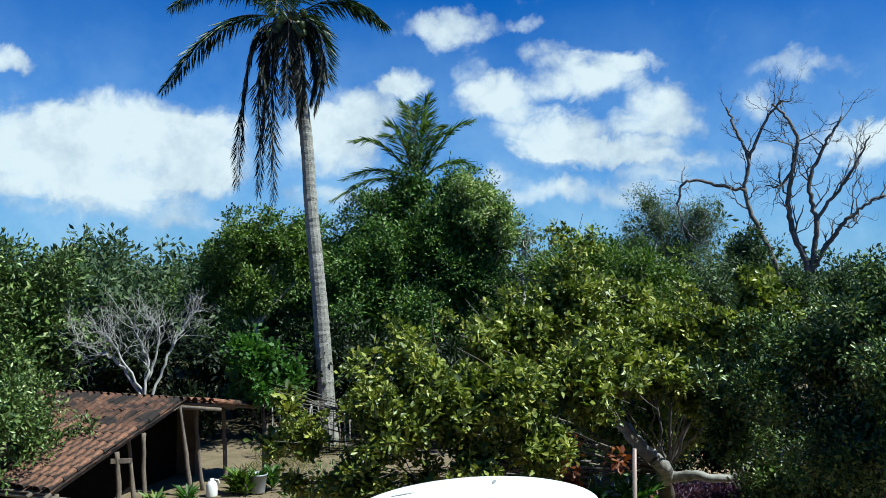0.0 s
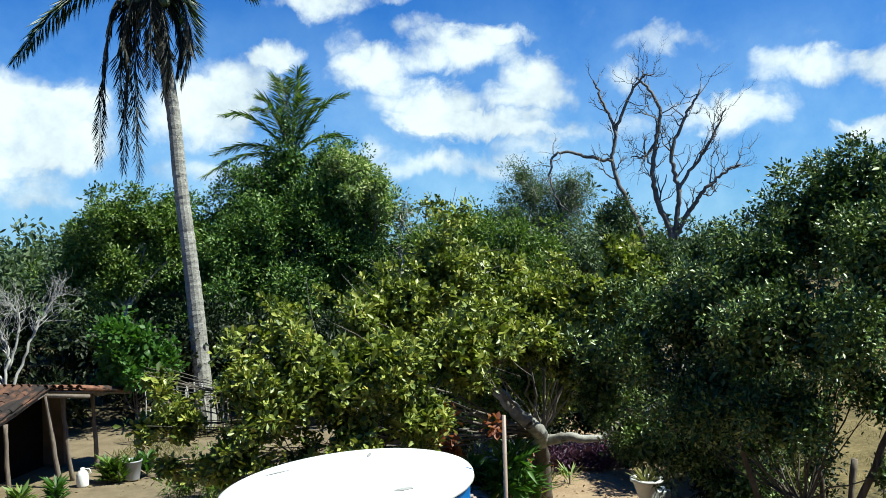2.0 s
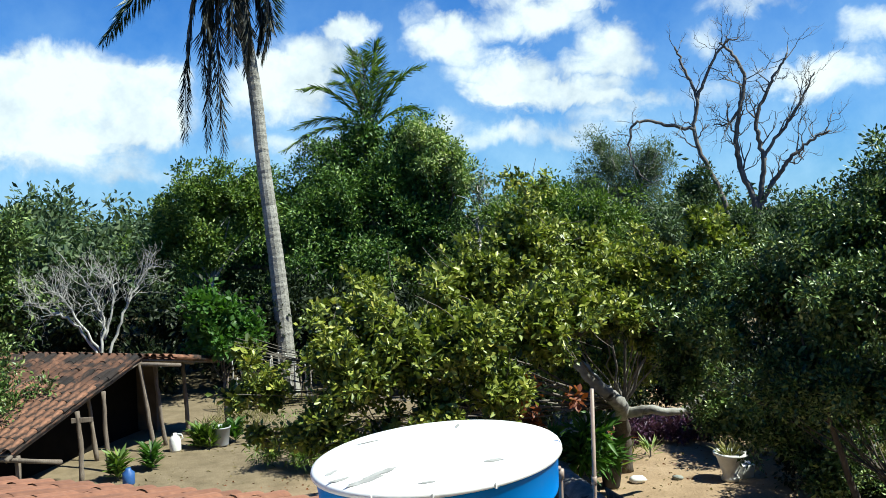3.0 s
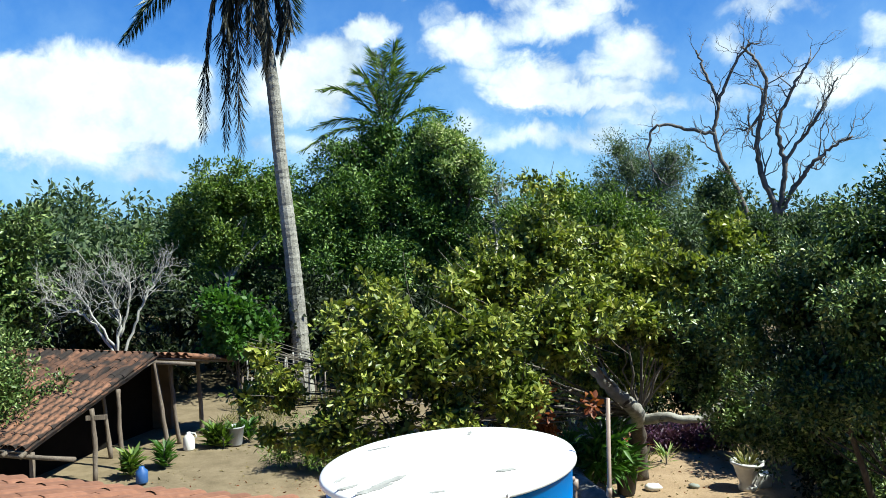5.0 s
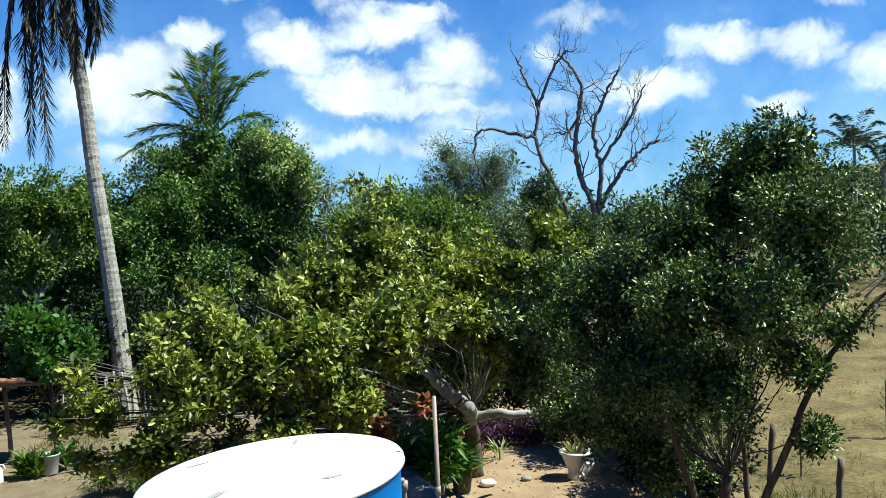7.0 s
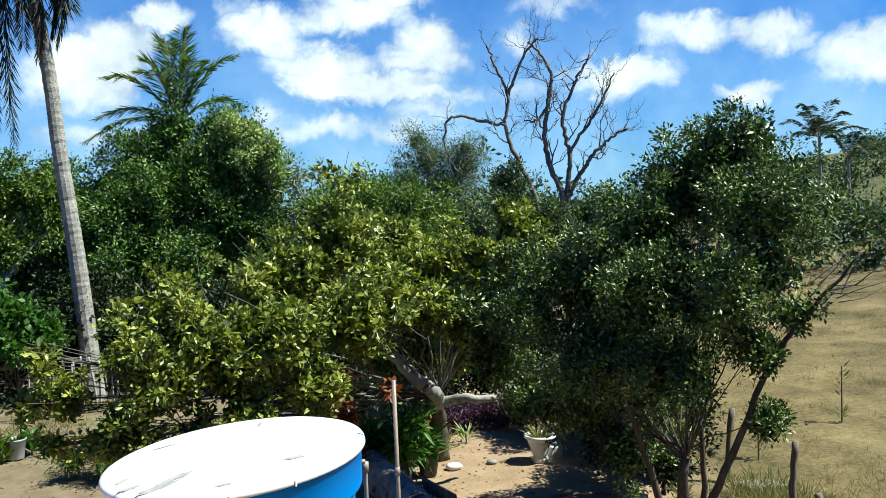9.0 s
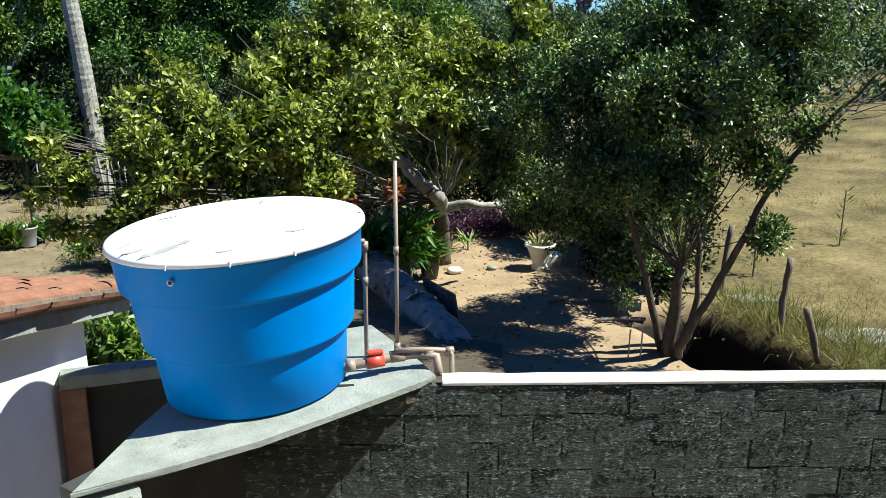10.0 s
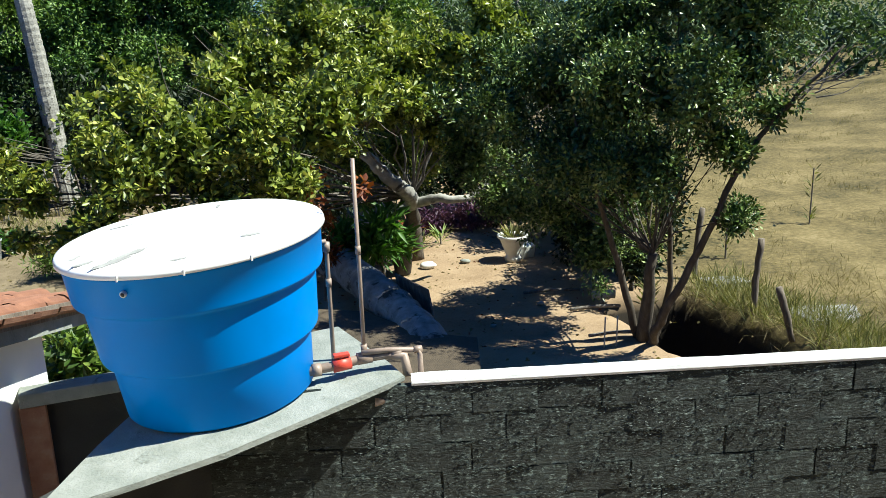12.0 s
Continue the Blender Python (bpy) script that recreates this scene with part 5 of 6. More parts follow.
leaf_drift("hill_scrub", "green scrub on the dry hill", "scrub", scrub, "far", 9000, 8, 0.4, 81, spread=0.6)


# ---- tiled shed ----
SHED_R = Vector((-6.6, 19.34, 2.14))
SHED_P = Vector((-6.45, 19.30, 2.14))     # the line of the posts, at the tiles' edge
SHED_U = Vector((-0.963, 0.270, 0.0))
SHED_V = Vector((-0.270, -0.963, -0.262)).normalized()
SHED_W = Vector((0.270, 0.963, -0.19)).normalized()
SHED_B = SHED_R - SHED_U * 0.85


def rough_post(name, parent, foot, head, r, mat, rng, label=""):
    bm = bmesh.new()
    p = curve_points([foot, (Vector(foot) + Vector(head)) / 2 + Vector(rng.normal(0, 0.03, 3)), head], 4, 0.006, rng)
    tube(bm, p, [r * rng.uniform(0.85, 1.15) for _ in p], 7)
    return part(name, bm, M[mat], parent, label, smooth=True)


def build_shed():
    s = thing("tiled_shed", "open shed of rough posts under an old clay tile roof", "shed", (-6.2, 18.5, 0))
    rng = np.random.default_rng(41)
    bm = bmesh.new()
    plane_slab(bm, SHED_R - Vector((0, 0, 0.03)), SHED_U, SHED_V, 4.5, 4.3, 0.03)
    roof = part("roof", bm, M["wood"], s, "sagging tile roof with dark blotches")
    bm = bmesh.new()
    plane_slab(bm, SHED_B - Vector((0, 0, 0.03)) + SHED_W * 0.02, SHED_U, SHED_W, 5.3, 2.1, 0.03)
    back = part("back_roof", bm, M["wood"], s, "rear slope of the tile roof")
    for f0, f1, way in ((0.0, 4.4, SHED_V), (0.0, 2.3, SHED_W)):
        for off in (0.02, 0.42):
            a = SHED_R + SHED_U * off + way * f0 - Vector((0, 0, 0.07))
            rough_post("rafter", s, a, a + way * f1, 0.045, "wood", rng, "crooked grey rafter")
    for y, z0 in ((0.06, 0.0), (4.25, 0.0)):
        a = SHED_R + SHED_V * y - Vector((0, 0, 0.12)) - SHED_U * 1.05
        rough_post("purlin", s, a, a + SHED_U * 5.4, 0.05, "wood", rng)
    for d, w in ((0.1, 0), (1.5, 0), (2.4, 0), (4.15, 0), (0.5, 1), (1.7, 1), (1.0, 2)):
        top = SHED_P + SHED_U * (0.12 if w < 2 else 0.9) + (SHED_V if w != 1 else SHED_W) * d - Vector((0, 0, 0.1))
        rough_post("post", s, (top.x + 0.12 + rng.normal(0, 0.05), top.y - 0.05 + rng.normal(0, 0.05), -0.05), top, 0.05, "wood", rng, "rough weathered wooden post")
    a = SHED_R + SHED_U * 0.75 + SHED_W * 1.8
    bm = bmesh.new()
    c = a + SHED_U * 1.8
    box(bm, (c.x, c.y, 0.9), (3.6, 0.14, 1.8), math.degrees(math.atan2(SHED_U.y, SHED_U.x)), 0.015)
    part("mud_wall", bm, M["clay"], s, "brown mud wall at the back")
    bm = bmesh.new()
    c = SHED_R + SHED_U * 4.3 + SHED_V * 1.5
    box(bm, (c.x, c.y, 0.75), (0.14, 5.6, 1.5), math.degrees(math.atan2(SHED_U.y, SHED_U.x)), 0.015)
    part("mud_wall", bm, M["clay"], s, "brown mud side wall")
    bm = bmesh.new()
    c = SHED_P + SHED_U * 0.1 + SHED_V * 2.4
    box(bm, (c.x + 0.08, c.y, c.z - 0.28), (0.42, 0.03, 0.10), 12, 0.006)
    part("crosspiece", bm, M["wood"], s, "grey plank nailed to the post")
    # Added partition: its black face replaces the shade under the shed roof.
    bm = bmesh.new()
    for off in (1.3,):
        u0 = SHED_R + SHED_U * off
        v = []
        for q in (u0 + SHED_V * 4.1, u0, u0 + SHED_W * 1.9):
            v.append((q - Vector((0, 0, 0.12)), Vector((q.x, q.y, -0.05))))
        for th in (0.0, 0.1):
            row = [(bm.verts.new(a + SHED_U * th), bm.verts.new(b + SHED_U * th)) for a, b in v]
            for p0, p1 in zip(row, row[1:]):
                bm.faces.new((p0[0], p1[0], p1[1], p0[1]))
    part("soot_wall", bm, M["shed_shade"], s, "added black partition standing in for the shaded shed inside")
    return roof, back


SHED_ROOFS = build_shed()


def build_fence():
    f = thing("stick_fence", "low fence of crooked grey sticks", "fence", (-4.0, 23.8, 0))
    rng = np.random.default_rng(42)
    for k in range(26):
        x, y = -5.6 + 0.13 * k + rng.normal(0, 0.03), 23.2 + 0.06 * k + rng.normal(0, 0.08)
        rough_post("stick", f, (x, y, -0.05), (x + rng.normal(0, 0.09), y + rng.normal(0, 0.08), rng.uniform(0.9, 1.5)), rng.uniform(0.016, 0.032), "dry_twig" if k % 3 else "wood", rng)
    rough_post("rail", f, (-5.7, 23.25, 0.85), (-2.2, 24.9, 0.9), 0.02, "wood", rng)


build_fence()


# ---- lattice mast far off ----
def build_mast():
    t = thing("radio_mast", "slim grey lattice radio mast with white dishes", "mast", (-63.1, 101.5, 0))
    legs = [(-63.1 + 0.62 * math.cos(a), 101.5 + 0.62 * math.sin(a)) for a in (0.4, 2.5, 4.6)]
    for x, y in legs:
        bm = bmesh.new()
        tube(bm, [(x, y, 0), (x, y, 30)], [0.07, 0.06], 6)
        part("leg", bm, M["steel"], t)
    for k in range(24):
        bm = bmesh.new()
        z = 1.2 * k + 1.0
        for i in range(3):
            a, b = legs[i], legs[(i + 1) % 3]
            tube(bm, [(*a, z), (*b, z)], [0.035, 0.035], 4)
            tube(bm, [(*a, z), (*b, z + 1.2)], [0.03, 0.03], 4)
        part("bracing", bm, M["steel"], t)
    for z, r in ((24.3, 0.7), (18.2, 0.38), (16.2, 0.34)):
        bm = bmesh.new()
        m = Matrix.Translation((-62.5, 100.6, z)) @ pose(0, 0, 0, 75, 0, 25)
        lathe(bm, [(0, -0.25), (r * 0.5, -0.18), (r, 0.0), (r, 0.12), (r * 0.95, 0.12), (r * 0.5, -0.1), (0, -0.16)], 20, m=m)
        part("dish", bm, M["white"], t, "white round antenna dish", smooth=True)


build_mast()


# ---- yard things ----
def rosette(name, label, at, n, length, leaf, seed, width=0.12, lift=0.9, category="plant", shape=4, stack=0.1):
    rng = np.random.default_rng(seed)
    t = thing(name, label, category, at)
    a = rng.uniform(0, 6.28, n)
    z = rng.uniform(0.1, 1.0, n) * lift * 1.6
    al = np.stack([np.cos(a), np.sin(a), z], 1)
    p = np.array(at) + np.stack([0.03 * np.cos(a), 0.03 * np.sin(a), rng.uniform(0, stack, n)], 1)
    part("foliage", leaves_mesh("foliage", p, al, length * rng.uniform(0.6, 1.15, n), width, rng, shape, 0.8), L[leaf], t, kind="stuff")
    bm = bmesh.new()
    tube(bm, [(at[0], at[1], at[2] - 0.03), (at[0], at[1], at[2] + stack)], [0.02, 0.015], 6)
    part("stalk", bm, M["bark"], t)
    return t


def pot(name, label, at, prof, mat, plant_leaf=None, seed=0, n=40, length=0.35, width=0.1):
    t = thing(name, label, "pot", at)
    bm = bmesh.new()
    lathe(bm, prof, 28, at)
    part("vessel", bm, M[mat], t, smooth=True)
    r, h = prof[-1]
    bm = bmesh.new()
    lathe(bm, [(0, h - 0.02), (r + 0.005, h - 0.03)], 20, at)
    part("soil", bm, M["soil"], t)
    if plant_leaf:
        rng = np.random.default_rng(seed)
        a = rng.uniform(0, 6.28, n)
        al = np.stack([np.cos(a), np.sin(a), rng.uniform(0.4, 2.0, n)], 1)
        p = np.array(at) + np.stack([0.06 * np.cos(a), 0.06 * np.sin(a), np.full(n, h - 0.03)], 1)
        part("plant", leaves_mesh("plant", p, al, length * rng.uniform(0.6, 1.1, n), width, rng, 4, 0.8), L[plant_leaf], t, kind="stuff")
    return t


URN = [(r * 1.15, z * 1.12) for r, z in ((0.0, 0.0), (0.14, 0.0), (0.15, 0.05), (0.12, 0.10), (0.17, 0.24), (0.22, 0.38), (0.235, 0.42), (0.275, 0.44), (0.28, 0.48), (0.24, 0.485), (0.22, 0.44))]
BUCKET = [(0.0, 0.0), (0.15, 0.0), (0.16, 0.02), (0.21, 0.40), (0.225, 0.41), (0.225, 0.44), (0.205, 0.44), (0.195, 0.38)]
pot("urn_planter", "white flared concrete planter with a spiky green plant", (5.72, 15.75, 0.0), URN, "white", "weed", 50, 60, 0.42, 0.10)
pot("plant_bucket", "black bucket holding a leafy plant", (3.4, 15.6, 0), BUCKET, "black", "light", 51, 50, 0.6, 0.16)
pot("grey_bucket", "grey-green bucket with low plants beside the shed", (-4.89, 19.6, 0), BUCKET, "steel", "bright", 52, 26, 0.3, 0.2)
bm = bmesh.new()
box(bm, (6.06, 15.9, 0.13), (0.3, 0.2, 0.3), 20, 0.02, 12)
tagged(part("white_block", bm, M["white"], None), "tilted whitewashed block beside the planter", "block")
for k, (x, y, n, s, leaf, lab) in enumerate([(3.1, 16.6, 60, 0.6, "light", "clump of strap-leaved green lilies"), (2.75, 16.1, 40, 0.55, "weed", "clump of grassy strap leaves"), (4.1, 18.2, 30, 0.45, "red", "small red-leaved croton seedling"), (4.66, 17.6, 26, 0.4, "cream", "pale variegated garden seedling"), (4.2, 17.4, 34, 0.35, "weed", "small olive leafy seedling"), (-5.35, 19.45, 150, 0.36, "light", "spreading leafy plant beside the shed"), (-4.65, 19.95, 110, 0.34, "bright", "bright leafy plant beside the shed"), (-5.1, 19.4, 100, 0.32, "light", "broad-leaved plant by the bucket"), (-5.98, 17.86, 150, 0.34, "bright", "bright green plant at the shed post"), (-6.45, 17.2, 130, 0.34, "light", "leafy plant at the shed post"), (6.9, 12.2, 30, 0.35, "weed", "weed at the edge of the ditch")]):
    rosette("leafy_plant", lab, (x, y, 0.0), n, s, leaf, 500 + k, 0.24 if k > 4 else 0.1, stack=0.4 if k > 4 else 0.2)
broad_tree("feathery_bush", "soft feathery green bush in the yard", (-2.9, 17.6, 0), (-2.9, 17.6, 0.3), 0.03, [(-2.9, 17.6, 0.6, 0.45), (-2.4, 17.5, 0.5, 0.4), (-3.3, 17.5, 0.4, 0.35), (-2.6, 17.2, 0.4, 0.4), (-2.1, 17.1, 0.5, 0.4)], "light", 800, 8, 0.12, 61, width=0.18, spread=0.1, category="bush")
broad_tree("croton_bush", "tall croton shrub with red and yellow leaves", (1.75, 14.4, 0), (1.75, 14.4, 0.5), 0.03, [(1.75, 14.3, 1.6, 0.22), (1.6, 14.2, 1.1, 0.24), (1.9, 14.3, 0.9, 0.2)], "red", 130, 7, 0.12, 62, width=0.32, spread=0.08, category="bush")
broad_tree("banana_clump", "upright bright green leaves behind the tank", (2.9, 14.9, 0), (2.9, 14.9, 0.4), 0.04, [(2.9, 14.9, 1.2, 0.25), (2.7, 14.8, 0.8, 0.25), (3.2, 15.2, 0.8, 0.25), (2.3, 15.2, 0.8, 0.3)], "bright", 120, 7, 0.34, 63, width=0.2, spread=0.1, category="plant")
broad_tree("yard_shrub", "leafy shrub between column and tank", (-1.4, 8.6, 0), (-1.4, 8.6, 0.8), 0.03, [(-1.3, 8.4, 1.7, 0.35), (-1.0, 8.3, 1.4, 0.3), (-1.6, 8.6, 1.3, 0.35), (-1.2, 8.3, 1.0, 0.3)], "light", 330, 8, 0.115, 64, width=0.5, spread=0.12, shape=6, category="bush")


def bed():
    rng = np.random.default_rng(53)
    t = thing("purple_bed", "bed of trailing purple-leaved plants", "plants", (5.3, 18.6, 0))
    lobes = [(4.5 + 0.28 * k, 18.65 + rng.normal(0, 0.12), 0.18, 0.28) for k in range(8)] + [(4.7 + 0.4 * k, 19.1, 0.2, 0.32) for k in range(5)]
    part("foliage", crown_leaves("foliage", lobes, 520, 8, 0.13, rng, 0.3, 4, 0.09), L["purple"], t, kind="stuff")


bed()


def log(name, label, pts, r, mat, seed, end="dry_twig"):
    rng = np.random.default_rng(seed)
    t = thing(name, label, "log", pts[0], group="timber lying in the yard")
    bm = bmesh.new()
    p = curve_points(pts, 6, r * 0.05, rng)
    tube(bm, p, [r * rng.uniform(0.9, 1.1) for _ in p], 14)
    part("timber", bm, M[mat], t, smooth=True)
    if end:
        d = (p[-1] - p[-2]).normalized()
        bm = bmesh.new()
        tube(bm, [p[-1] + d * 0.002, p[-1] + d * 0.012], [r * 0.88, r * 0.86], 14)
        part("cut_end", bm, M[end], t, "pale sawn end")
    return t


log("felled_trunk", "thick grey felled trunk lying in the yard", [(1.55, 16.2, 0.5), (2.05, 15.2, 0.5), (2.35, 13.9, 0.46), (2.6, 12.9, 0.4), (2.8, 11.9, 0.3), (2.9, 11.0, 0.15)], 0.32, "tarp", 71, None)
log("felled_trunk", "grey sawn trunk section propped upwards", [(2.3, 17.0, 0.3), (2.75, 16.6, 0.7), (3.15, 16.2, 1.15)], 0.22, "tarp", 72)
log("short_log", "pale short log at the edge of the yard", [(6.25, 12.95, 0.09), (6.62, 12.85, 0.09)], 0.085, "dry_twig", 73)
for k, (a, b) in enumerate((((5.65, 12.5, 0.03), (6.5, 12.35, 0.05)), ((5.45, 11.25, 0.04), (6.3, 11.1, 0.06)), ((5.2, 13.6, 0.03), (6.2, 13.4, 0.04)), ((5.4, 10.0, 0.03), (6.1, 9.9, 0.04)))):
    log("fallen_stick", "thin dark stick lying on the sand", [a, ((a[0] + b[0]) / 2, (a[1] + b[1]) / 2 + 0.04, a[2] + 0.02), b], 0.028, "bark", 80 + k, None)
for x in (5.55, 5.75):
    log("marker_stake", "thin upright pale cane", [(x, 10.9, -0.05), (x + 0.01, 10.9, 0.45)], 0.012, "dry_twig", 90, None)


def stone(name, label, at, s, mat, seed):
    rng = np.random.default_rng(seed)
    bm = bmesh.new()
    bmesh.ops.create_icosphere(bm, subdivisions=2, radius=1.0)
    for v in bm.verts:
        v.co *= 1 + 0.25 * noise.noise(v.co * 1.3 + Vector((seed, 0, 0)))
        v.co = Vector((v.co.x * s[0], v.co.y * s[1], v.co.z * s[2])) + Vector(at)
    return tagged(part(name, bm, M[mat], None, smooth=True), label, "stone", "stones in the yard")


for k, (x, y, a) in enumerate([(3.95, 15.8, 0.17), (4.75, 15.9, 0.11), (5.3, 13.0, 0.07), (4.2, 12.2, 0.06)]):
    stone("yard_stone", "pale sandy stone lying in the yard", (x, y, a * 0.3), (a, a * 0.7, a * 0.45), "concrete" if k != 0 else "white", 20 + k)


def build_yard_pieces():
    # Added slab: its dark colour stands in for a shadow on the yard.
    bm = bmesh.new()
    prism(bm, [(1.0, 13.0), (2.16, 12.43), (2.79, 11.25), (3.52, 10.78), (3.2, 9.5), (1.0, 9.3)], 0.45, lambda x: 0.42)
    tagged(part("low_cistern", bm, M["soil"], None), "low flat slab added in the yard, standing in for dark shade", "cistern", kind="structure")
    bm = bmesh.new()
    plane_slab(bm, (2.95, 13.2, 0.0), (0.28, -0.92, 0.0), (-0.15, 0.1, 0.95), 1.1, 0.75, 0.03)
    tagged(part("rusty_sheet", bm, M["bark"], None), "dark rusty sheet leaning on the felled trunk", "sheet")
    M["weathered"] = material("concrete_weathered", [(0.13, 0.13, 0.12), (0.24, 0.24, 0.225), (0.34, 0.34, 0.32)], 4, 0.95, bump=0.9, bump_scale=22, spots=((0.1, 0.1, 0.07), 0.6, 5))
    bm = bmesh.new()
    rim = []
    for k in range(22):
        f = 2 * math.pi * k / 22
        w = 1 + 0.5 * noise.noise(Vector((2.2 * math.cos(f), 2.2 * math.sin(f), 2)))
        rim.append((9.5 + 0.6 * w * math.cos(f), 11.0 + 0.42 * w * math.sin(f)))
    prism(bm, rim, 0.2, lambda x: 0.05 + 0.03 * math.sin(5 * x))
    bmesh.ops.bevel(bm, geom=list(bm.edges), offset=0.03, segments=2, affect="EDGES")
    tagged(part("broken_slab", bm, M["weathered"], None), "pale broken concrete slab in the weeds", "slab")
    bm = bmesh.new()
    prism(bm, [(8.5, 13.3), (9.2, 13.2), (9.3, 12.8), (8.6, 12.85)], 0.14, lambda x: 0.06)
    tagged(part("broken_slab", bm, M["weathered"], None), "small pale concrete piece on the grass", "slab")
    t = thing("white_jug", "white plastic jug standing by the shed post", "jug", (-5.85, 19.2, 0))
    bm = bmesh.new()
    lathe(bm, [(0, 0), (0.12, 0), (0.13, 0.03), (0.13, 0.26), (0.09, 0.34), (0.045, 0.37), (0.045, 0.41), (0, 0.41)], 18, (-5.85, 19.2, 0))
    part("body", bm, M["white"], t, smooth=True)
    bm = bmesh.new()
    tube(bm, [(-5.75, 19.2, 0.24), (-5.67, 19.2, 0.3), (-5.70, 19.2, 0.38), (-5.80, 19.2, 0.39)], [0.015] * 4, 8)
    part("handle", bm, M["white"], t, smooth=True)
    t = thing("blue_can", "small blue plastic can by the shed", "can", (-6.08, 16.75, 0))
    bm = bmesh.new()
    lathe(bm, [(0, 0), (0.11, 0), (0.12, 0.02), (0.12, 0.24), (0.06, 0.29), (0.05, 0.33), (0, 0.33)], 18, (-6.08, 16.75, 0))
    part("body", bm, M["blue_can"], t, smooth=True)
    rng = np.random.default_rng(9)
    for k, (x, y, h, lean) in enumerate(((8.5, 11.5, 1.25, 0.05), (8.45, 10.4, 0.8, -0.3), (8.6, 13.6, 1.3, 0.1))):
        t = thing("field_post", "old leaning fence post at the field edge", "post", (x, y, 0), group="posts at the field edge")
        rough_post("shaft", t, (x, y, -0.1), (x + lean, y, h), 0.055, "wood", rng)


build_yard_pieces()


def blades(name, label, category, spots, per, length, leaf, seed, width=0.035, lift=1.6, spread=0.12):
    rng = np.random.default_rng(seed)
    c = np.repeat(np.array(spots), per, 0)
    n = len(c)
    p = c + np.stack([rng.normal(0, spread, n), rng.normal(0, spread, n), np.zeros(n)], 1)
    al = np.stack([rng.normal(0, 0.6, n), rng.normal(0, 0.6, n), rng.uniform(min(0.3, lift * 0.3), lift, n)], 1)
    ob = part(name, leaves_mesh(name, p, al, length * rng.uniform(0.4, 1.2, n), width, rng, 4, 0.5), L[leaf], None)
    return tagged(ob, label, category, kind="stuff")


def ground_spots(n, seed, test, box_):
    rng = np.random.default_rng(seed)
    out = []
    while len(out) < n:
        x, y = rng.uniform(box_[0], box_[1]), rng.uniform(box_[2], box_[3])
        if test(x, y):
            out.append((x, y, ground_height(x, y)))
    return out


patchy = lambda x, y, s, k: noise.noise(Vector((x * s, y * s, k))) > 0.05
blades("field_grass", "short dry grass over the field", "grass", ground_spots(2600, 1, lambda x, y: x - 0.3 * y > 3.4 and patchy(x, y, 0.5, 1), (6, 34, 8, 48)), 9, 0.16, "dry", 2, 0.06)
blades("edge_weeds", "tall olive weeds along the ditch", "weeds", ground_spots(210, 3, lambda x, y: 9.95 < x + 0.14 * y < 11.1, (7.6, 9.8, 8.8, 13.4)), 20, 0.42, "weed", 4, 0.03, 1.3, 0.16)
blades("edge_straw", "pale straw among the weeds", "weeds", ground_spots(190, 5, lambda x, y: x + 0.14 * y > 9.85, (7.4, 11.5, 8.5, 13)), 18, 0.26, "dry", 6, 0.035, 0.9, 0.2)
blades("shed_weeds", "low weeds and dry leaves by the fence", "weeds", ground_spots(160, 7, lambda x, y: patchy(x, y, 0.7, 4), (-6, -1, 20.5, 25)), 10, 0.3, "weed", 8, 0.06, 1.2)
blades("leaf_litter", "fallen dry leaves on the sand", "litter", ground_spots(900, 9, lambda x, y: True, (-6, 9, 9, 22)), 2, 0.09, "dry", 10, 0.5, 0.12, 0.3)
blades("dark_litter", "brown fallen leaves under the trees", "litter", ground_spots(380, 11, lambda x, y: patchy(x, y, 0.4, 2), (-6, 7, 10, 20)), 2, 0.075, "red", 12, 0.5, 0.1, 0.3)
for k, (x, y, h) in enumerate(((9.8, 14.5, 1.1), (13.2, 16.5, 1.3), (11.5, 20.0, 1.0))):
    rosette("field_sapling", "thin weedy sapling in the dry field", (x, y, ground_height(x, y)), 30, 0.25, "weed", 700 + k, 0.2, stack=h)


# ---- pieces of roofs and walls ----
tile_field(WHITE_ROOF[0], WHITE_ROOF[1], WHITE_ROOF[2], WHITE_ROOF[3], 29, 17, 5, limit=300)
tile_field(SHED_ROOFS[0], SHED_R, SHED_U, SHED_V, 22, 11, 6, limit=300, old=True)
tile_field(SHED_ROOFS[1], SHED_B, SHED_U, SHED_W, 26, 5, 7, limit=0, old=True)


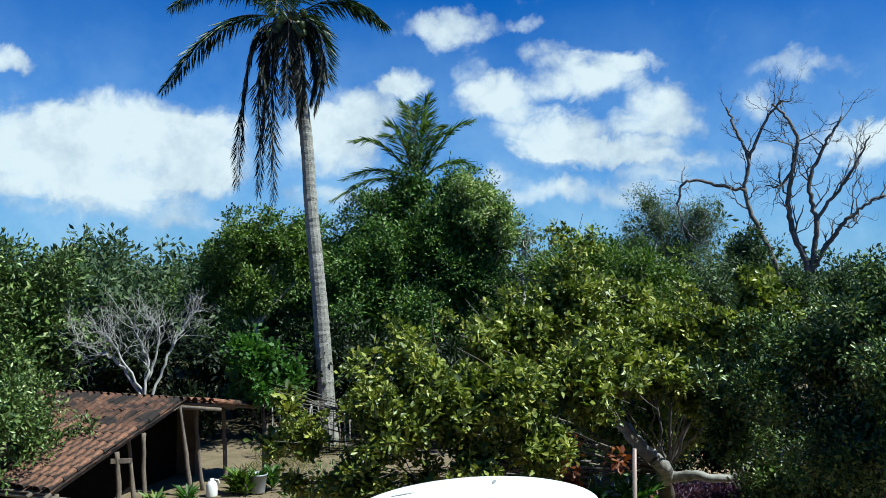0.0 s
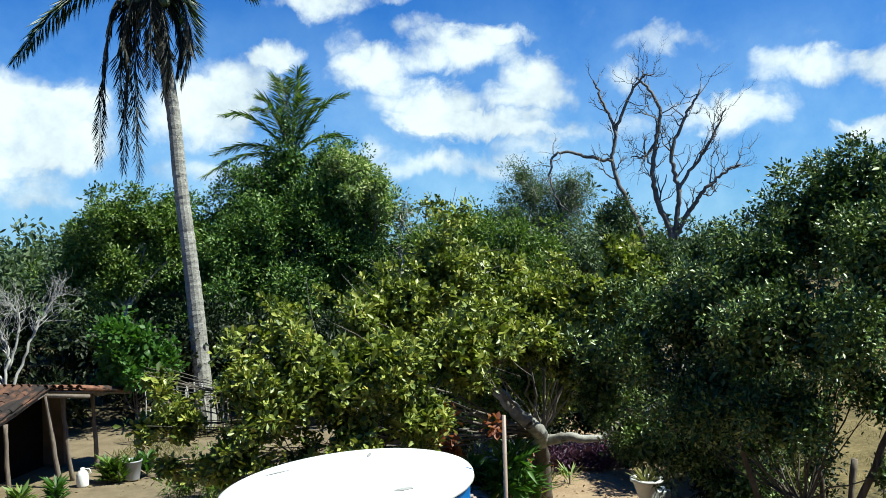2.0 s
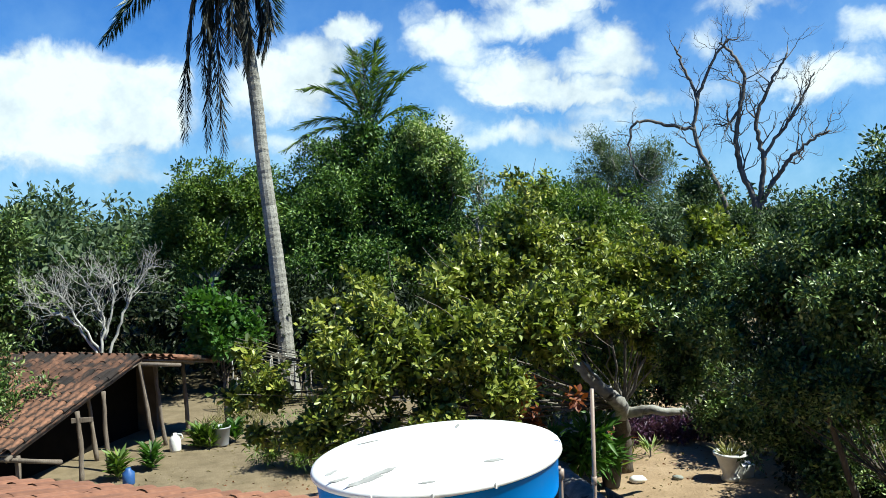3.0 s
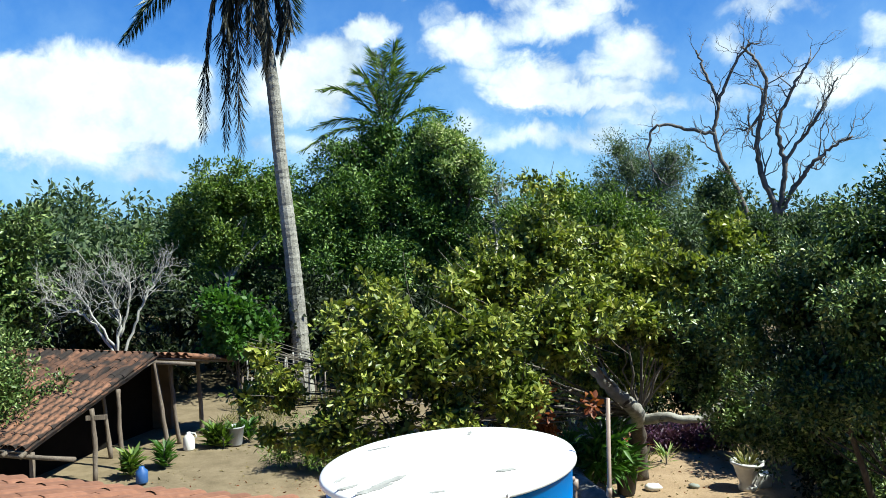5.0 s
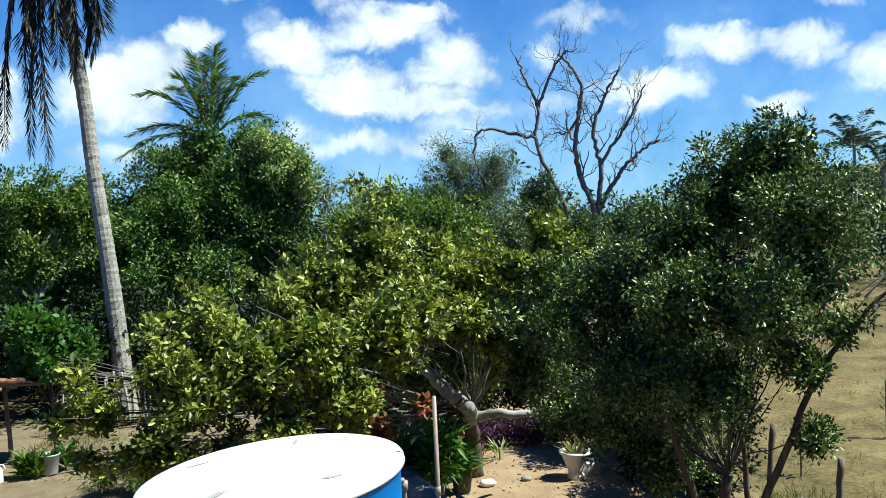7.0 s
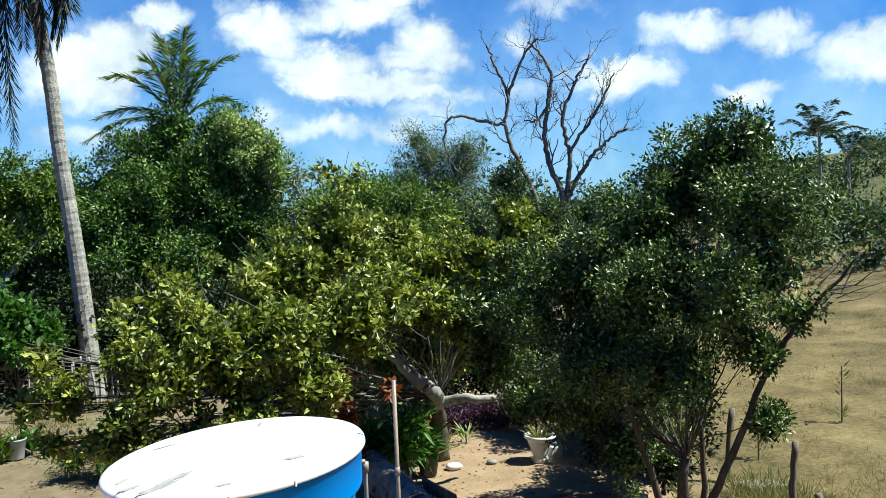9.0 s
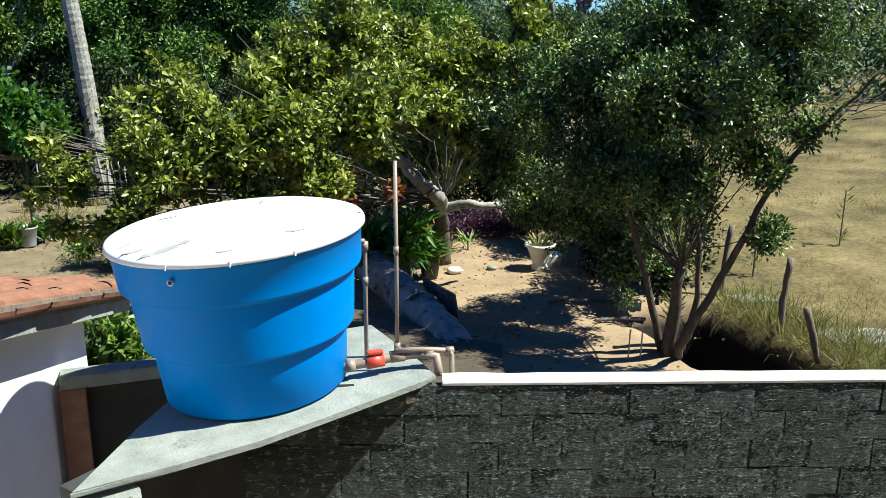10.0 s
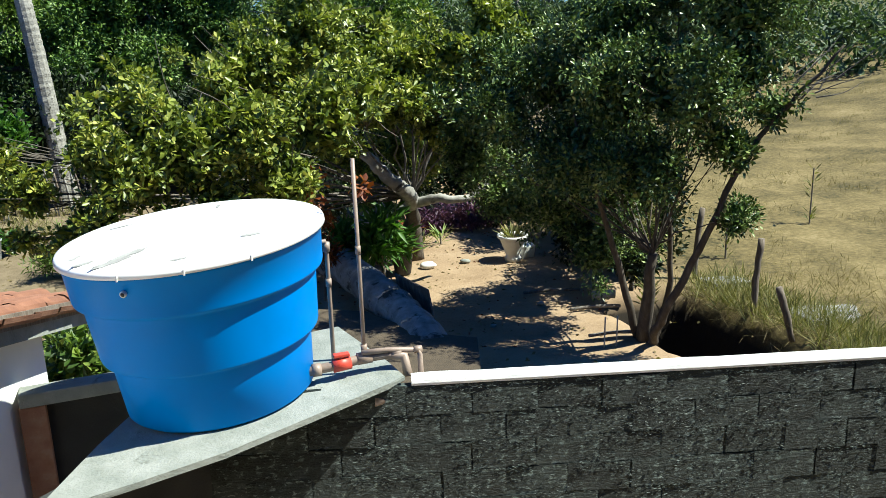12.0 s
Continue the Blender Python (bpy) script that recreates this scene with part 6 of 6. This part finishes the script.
def block_mesh(seed, w=0.397, h=0.193, d=0.03):
    """A rough block face: a grid that bulges and pits, with sides running back into the mortar."""
    bm = bmesh.new()
    nx, nz = 6, 3
    grid = []
    for j in range(nz + 1):
        row = []
        for i in range(nx + 1):
            edge = i in (0, nx) or j in (0, nz)
            q = Vector((w * (i / nx - 0.5), 0, h * (j / nz - 0.5)))
            b = noise.noise(Vector((q.x * 9, seed * 3.1, q.z * 9))) * 0.0035 + (0.002 if edge else 0.0)
            q.x += noise.noise(Vector((q.x * 20, seed, q.z * 20))) * 0.007
            q.z += noise.noise(Vector((q.z * 20, seed + 9, q.x * 20))) * 0.007
            row.append(bm.verts.new((q.x, b, q.z)))
        grid.append(row)
    for j in range(nz):
        for i in range(nx):
            bm.faces.new((grid[j][i], grid[j][i + 1], grid[j + 1][i + 1], grid[j + 1][i]))
    rim = grid[0] + [r[nx] for r in grid[1:]] + grid[nz][:-1][::-1] + [r[0] for r in grid[1:-1]][::-1]
    low = [bm.verts.new((v.co.x, d, v.co.z)) for v in rim]
    for i in range(len(rim)):
        k = (i + 1) % len(rim)
        bm.faces.new((rim[k], rim[i], low[i], low[k]))
    me = bpy.data.meshes.new("block")
    bm.to_mesh(me)
    bm.free()
    me.materials.append(M["block"])
    return me


def lay_blocks():
    wall, along, ang, back, length = BLOCK_WALL
    kinds = [block_mesh(k) for k in range(8)]
    rng = np.random.default_rng(60)
    rest = bmesh.new()
    made = 0
    for row in range(14):
        z = WALL_TOP - 0.02 - 0.195 * (row + 0.5)
        for c in range(23):
            s = 0.2 + 0.4 * c + (0.2 if row % 2 else 0.0)
            if s > length - 0.2:
                continue
            p = WALL_A + along * (s + rng.normal(0, 0.006)) - back * (-0.006 + rng.uniform(0, 0.007))
            m = Matrix.Translation((p.x, p.y, z + rng.normal(0, 0.004))) @ pose(0, 0, 0, rng.normal(0, 0.5), rng.normal(0, 0.8), ang + rng.normal(0, 0.35))
            me = kinds[int(rng.integers(0, 8))]
            if row < 10 and made < 290:
                ob = new("block", me)
                ob.parent = wall
                ob.matrix_basis = Matrix.Translation(-wall.location) @ m
                made += 1
            else:
                a = len(rest.verts)
                rest.from_mesh(me)
                rest.verts.ensure_lookup_table()
                bmesh.ops.transform(rest, matrix=m, verts=rest.verts[a:])
    part("block_rest", rest, M["block"], wall, kind="stuff")


lay_blocks()


def mortar_splashes():
    """Ragged crumbs and trowel lips that stand out of the block wall, thicker along its joints."""
    wall, along, ang, back, length = BLOCK_WALL
    rng = np.random.default_rng(61)
    n = 42000
    a = rng.uniform(0.05, 6.2, n)
    z = rng.uniform(0.9, WALL_TOP - 0.03, n)
    row = np.round((WALL_TOP - 0.02 - z) / 0.195)
    on_joint = rng.random(n) < 0.16
    z = np.where(on_joint, WALL_TOP - 0.02 - 0.195 * row + rng.normal(0, 0.016, n), z)
    clump = np.array([noise.noise(Vector((q * 3.4, w * 4.6, 4))) for q, w in zip(a, z)])
    keep = (clump > -0.12) & (z < WALL_TOP - 0.03)
    a, z = a[keep], z[keep]
    n = len(a)
    al, bk = np.array(along), np.array(back)
    at = np.array(WALL_A) + a[:, None] * al - bk * rng.uniform(0.0, 0.004, n)[:, None] + z[:, None] * np.array([0, 0, 1.0])
    way = al * rng.choice([-1, 1], n)[:, None] + rng.normal(0, 0.35, (n, 1)) * np.array([0, 0, 1.0]) - bk * rng.uniform(-0.1, 0.2, n)[:, None]
    me = leaves_mesh("mortar_splash", at, way, 0.004 + 0.03 * rng.random(n) ** 2.0, 0.075, rng, 4, 0.75)
    part("mortar_splash", me, L["splash"], wall, "ragged pale mortar crumbs", kind="stuff")


mortar_splashes()


def front_leaves():
    """The cashew's outermost leaves, each one by itself."""
    rng = np.random.default_rng(62)
    crown = next(o for o in CASHEW_TREE.children if o.name.startswith("crown"))
    me = leaves_mesh("leaf", np.zeros((1, 3)), np.array([[0, 1.0, 0]]), np.array([0.115]), 0.55, rng, 6, 1.0)
    me.materials.append(L["cashew_leaf"])
    for k in range(280):
        l = CASHEW_LOW[int(rng.integers(0, len(CASHEW_LOW)))]
        q = Vector(rng.normal(0, 1, 3))
        q.y = -abs(q.y) - 0.2
        q.normalize()
        p = Vector(l[:3]) + q * l[3] * rng.uniform(1.0, 1.2)
        ob = new("leaf", me)
        ob.parent = crown
        turn = Euler([radians(v) for v in (rng.uniform(-50, 50), rng.uniform(-50, 50), rng.uniform(0, 360))]).to_matrix().to_4x4()
        ob.matrix_basis = Matrix.Translation(p - CASHEW_TREE.location) @ turn


front_leaves()

# the white building stands a little askew to the block wall
WHITE_HOUSE.rotation_euler = (0, 0, radians(-15))
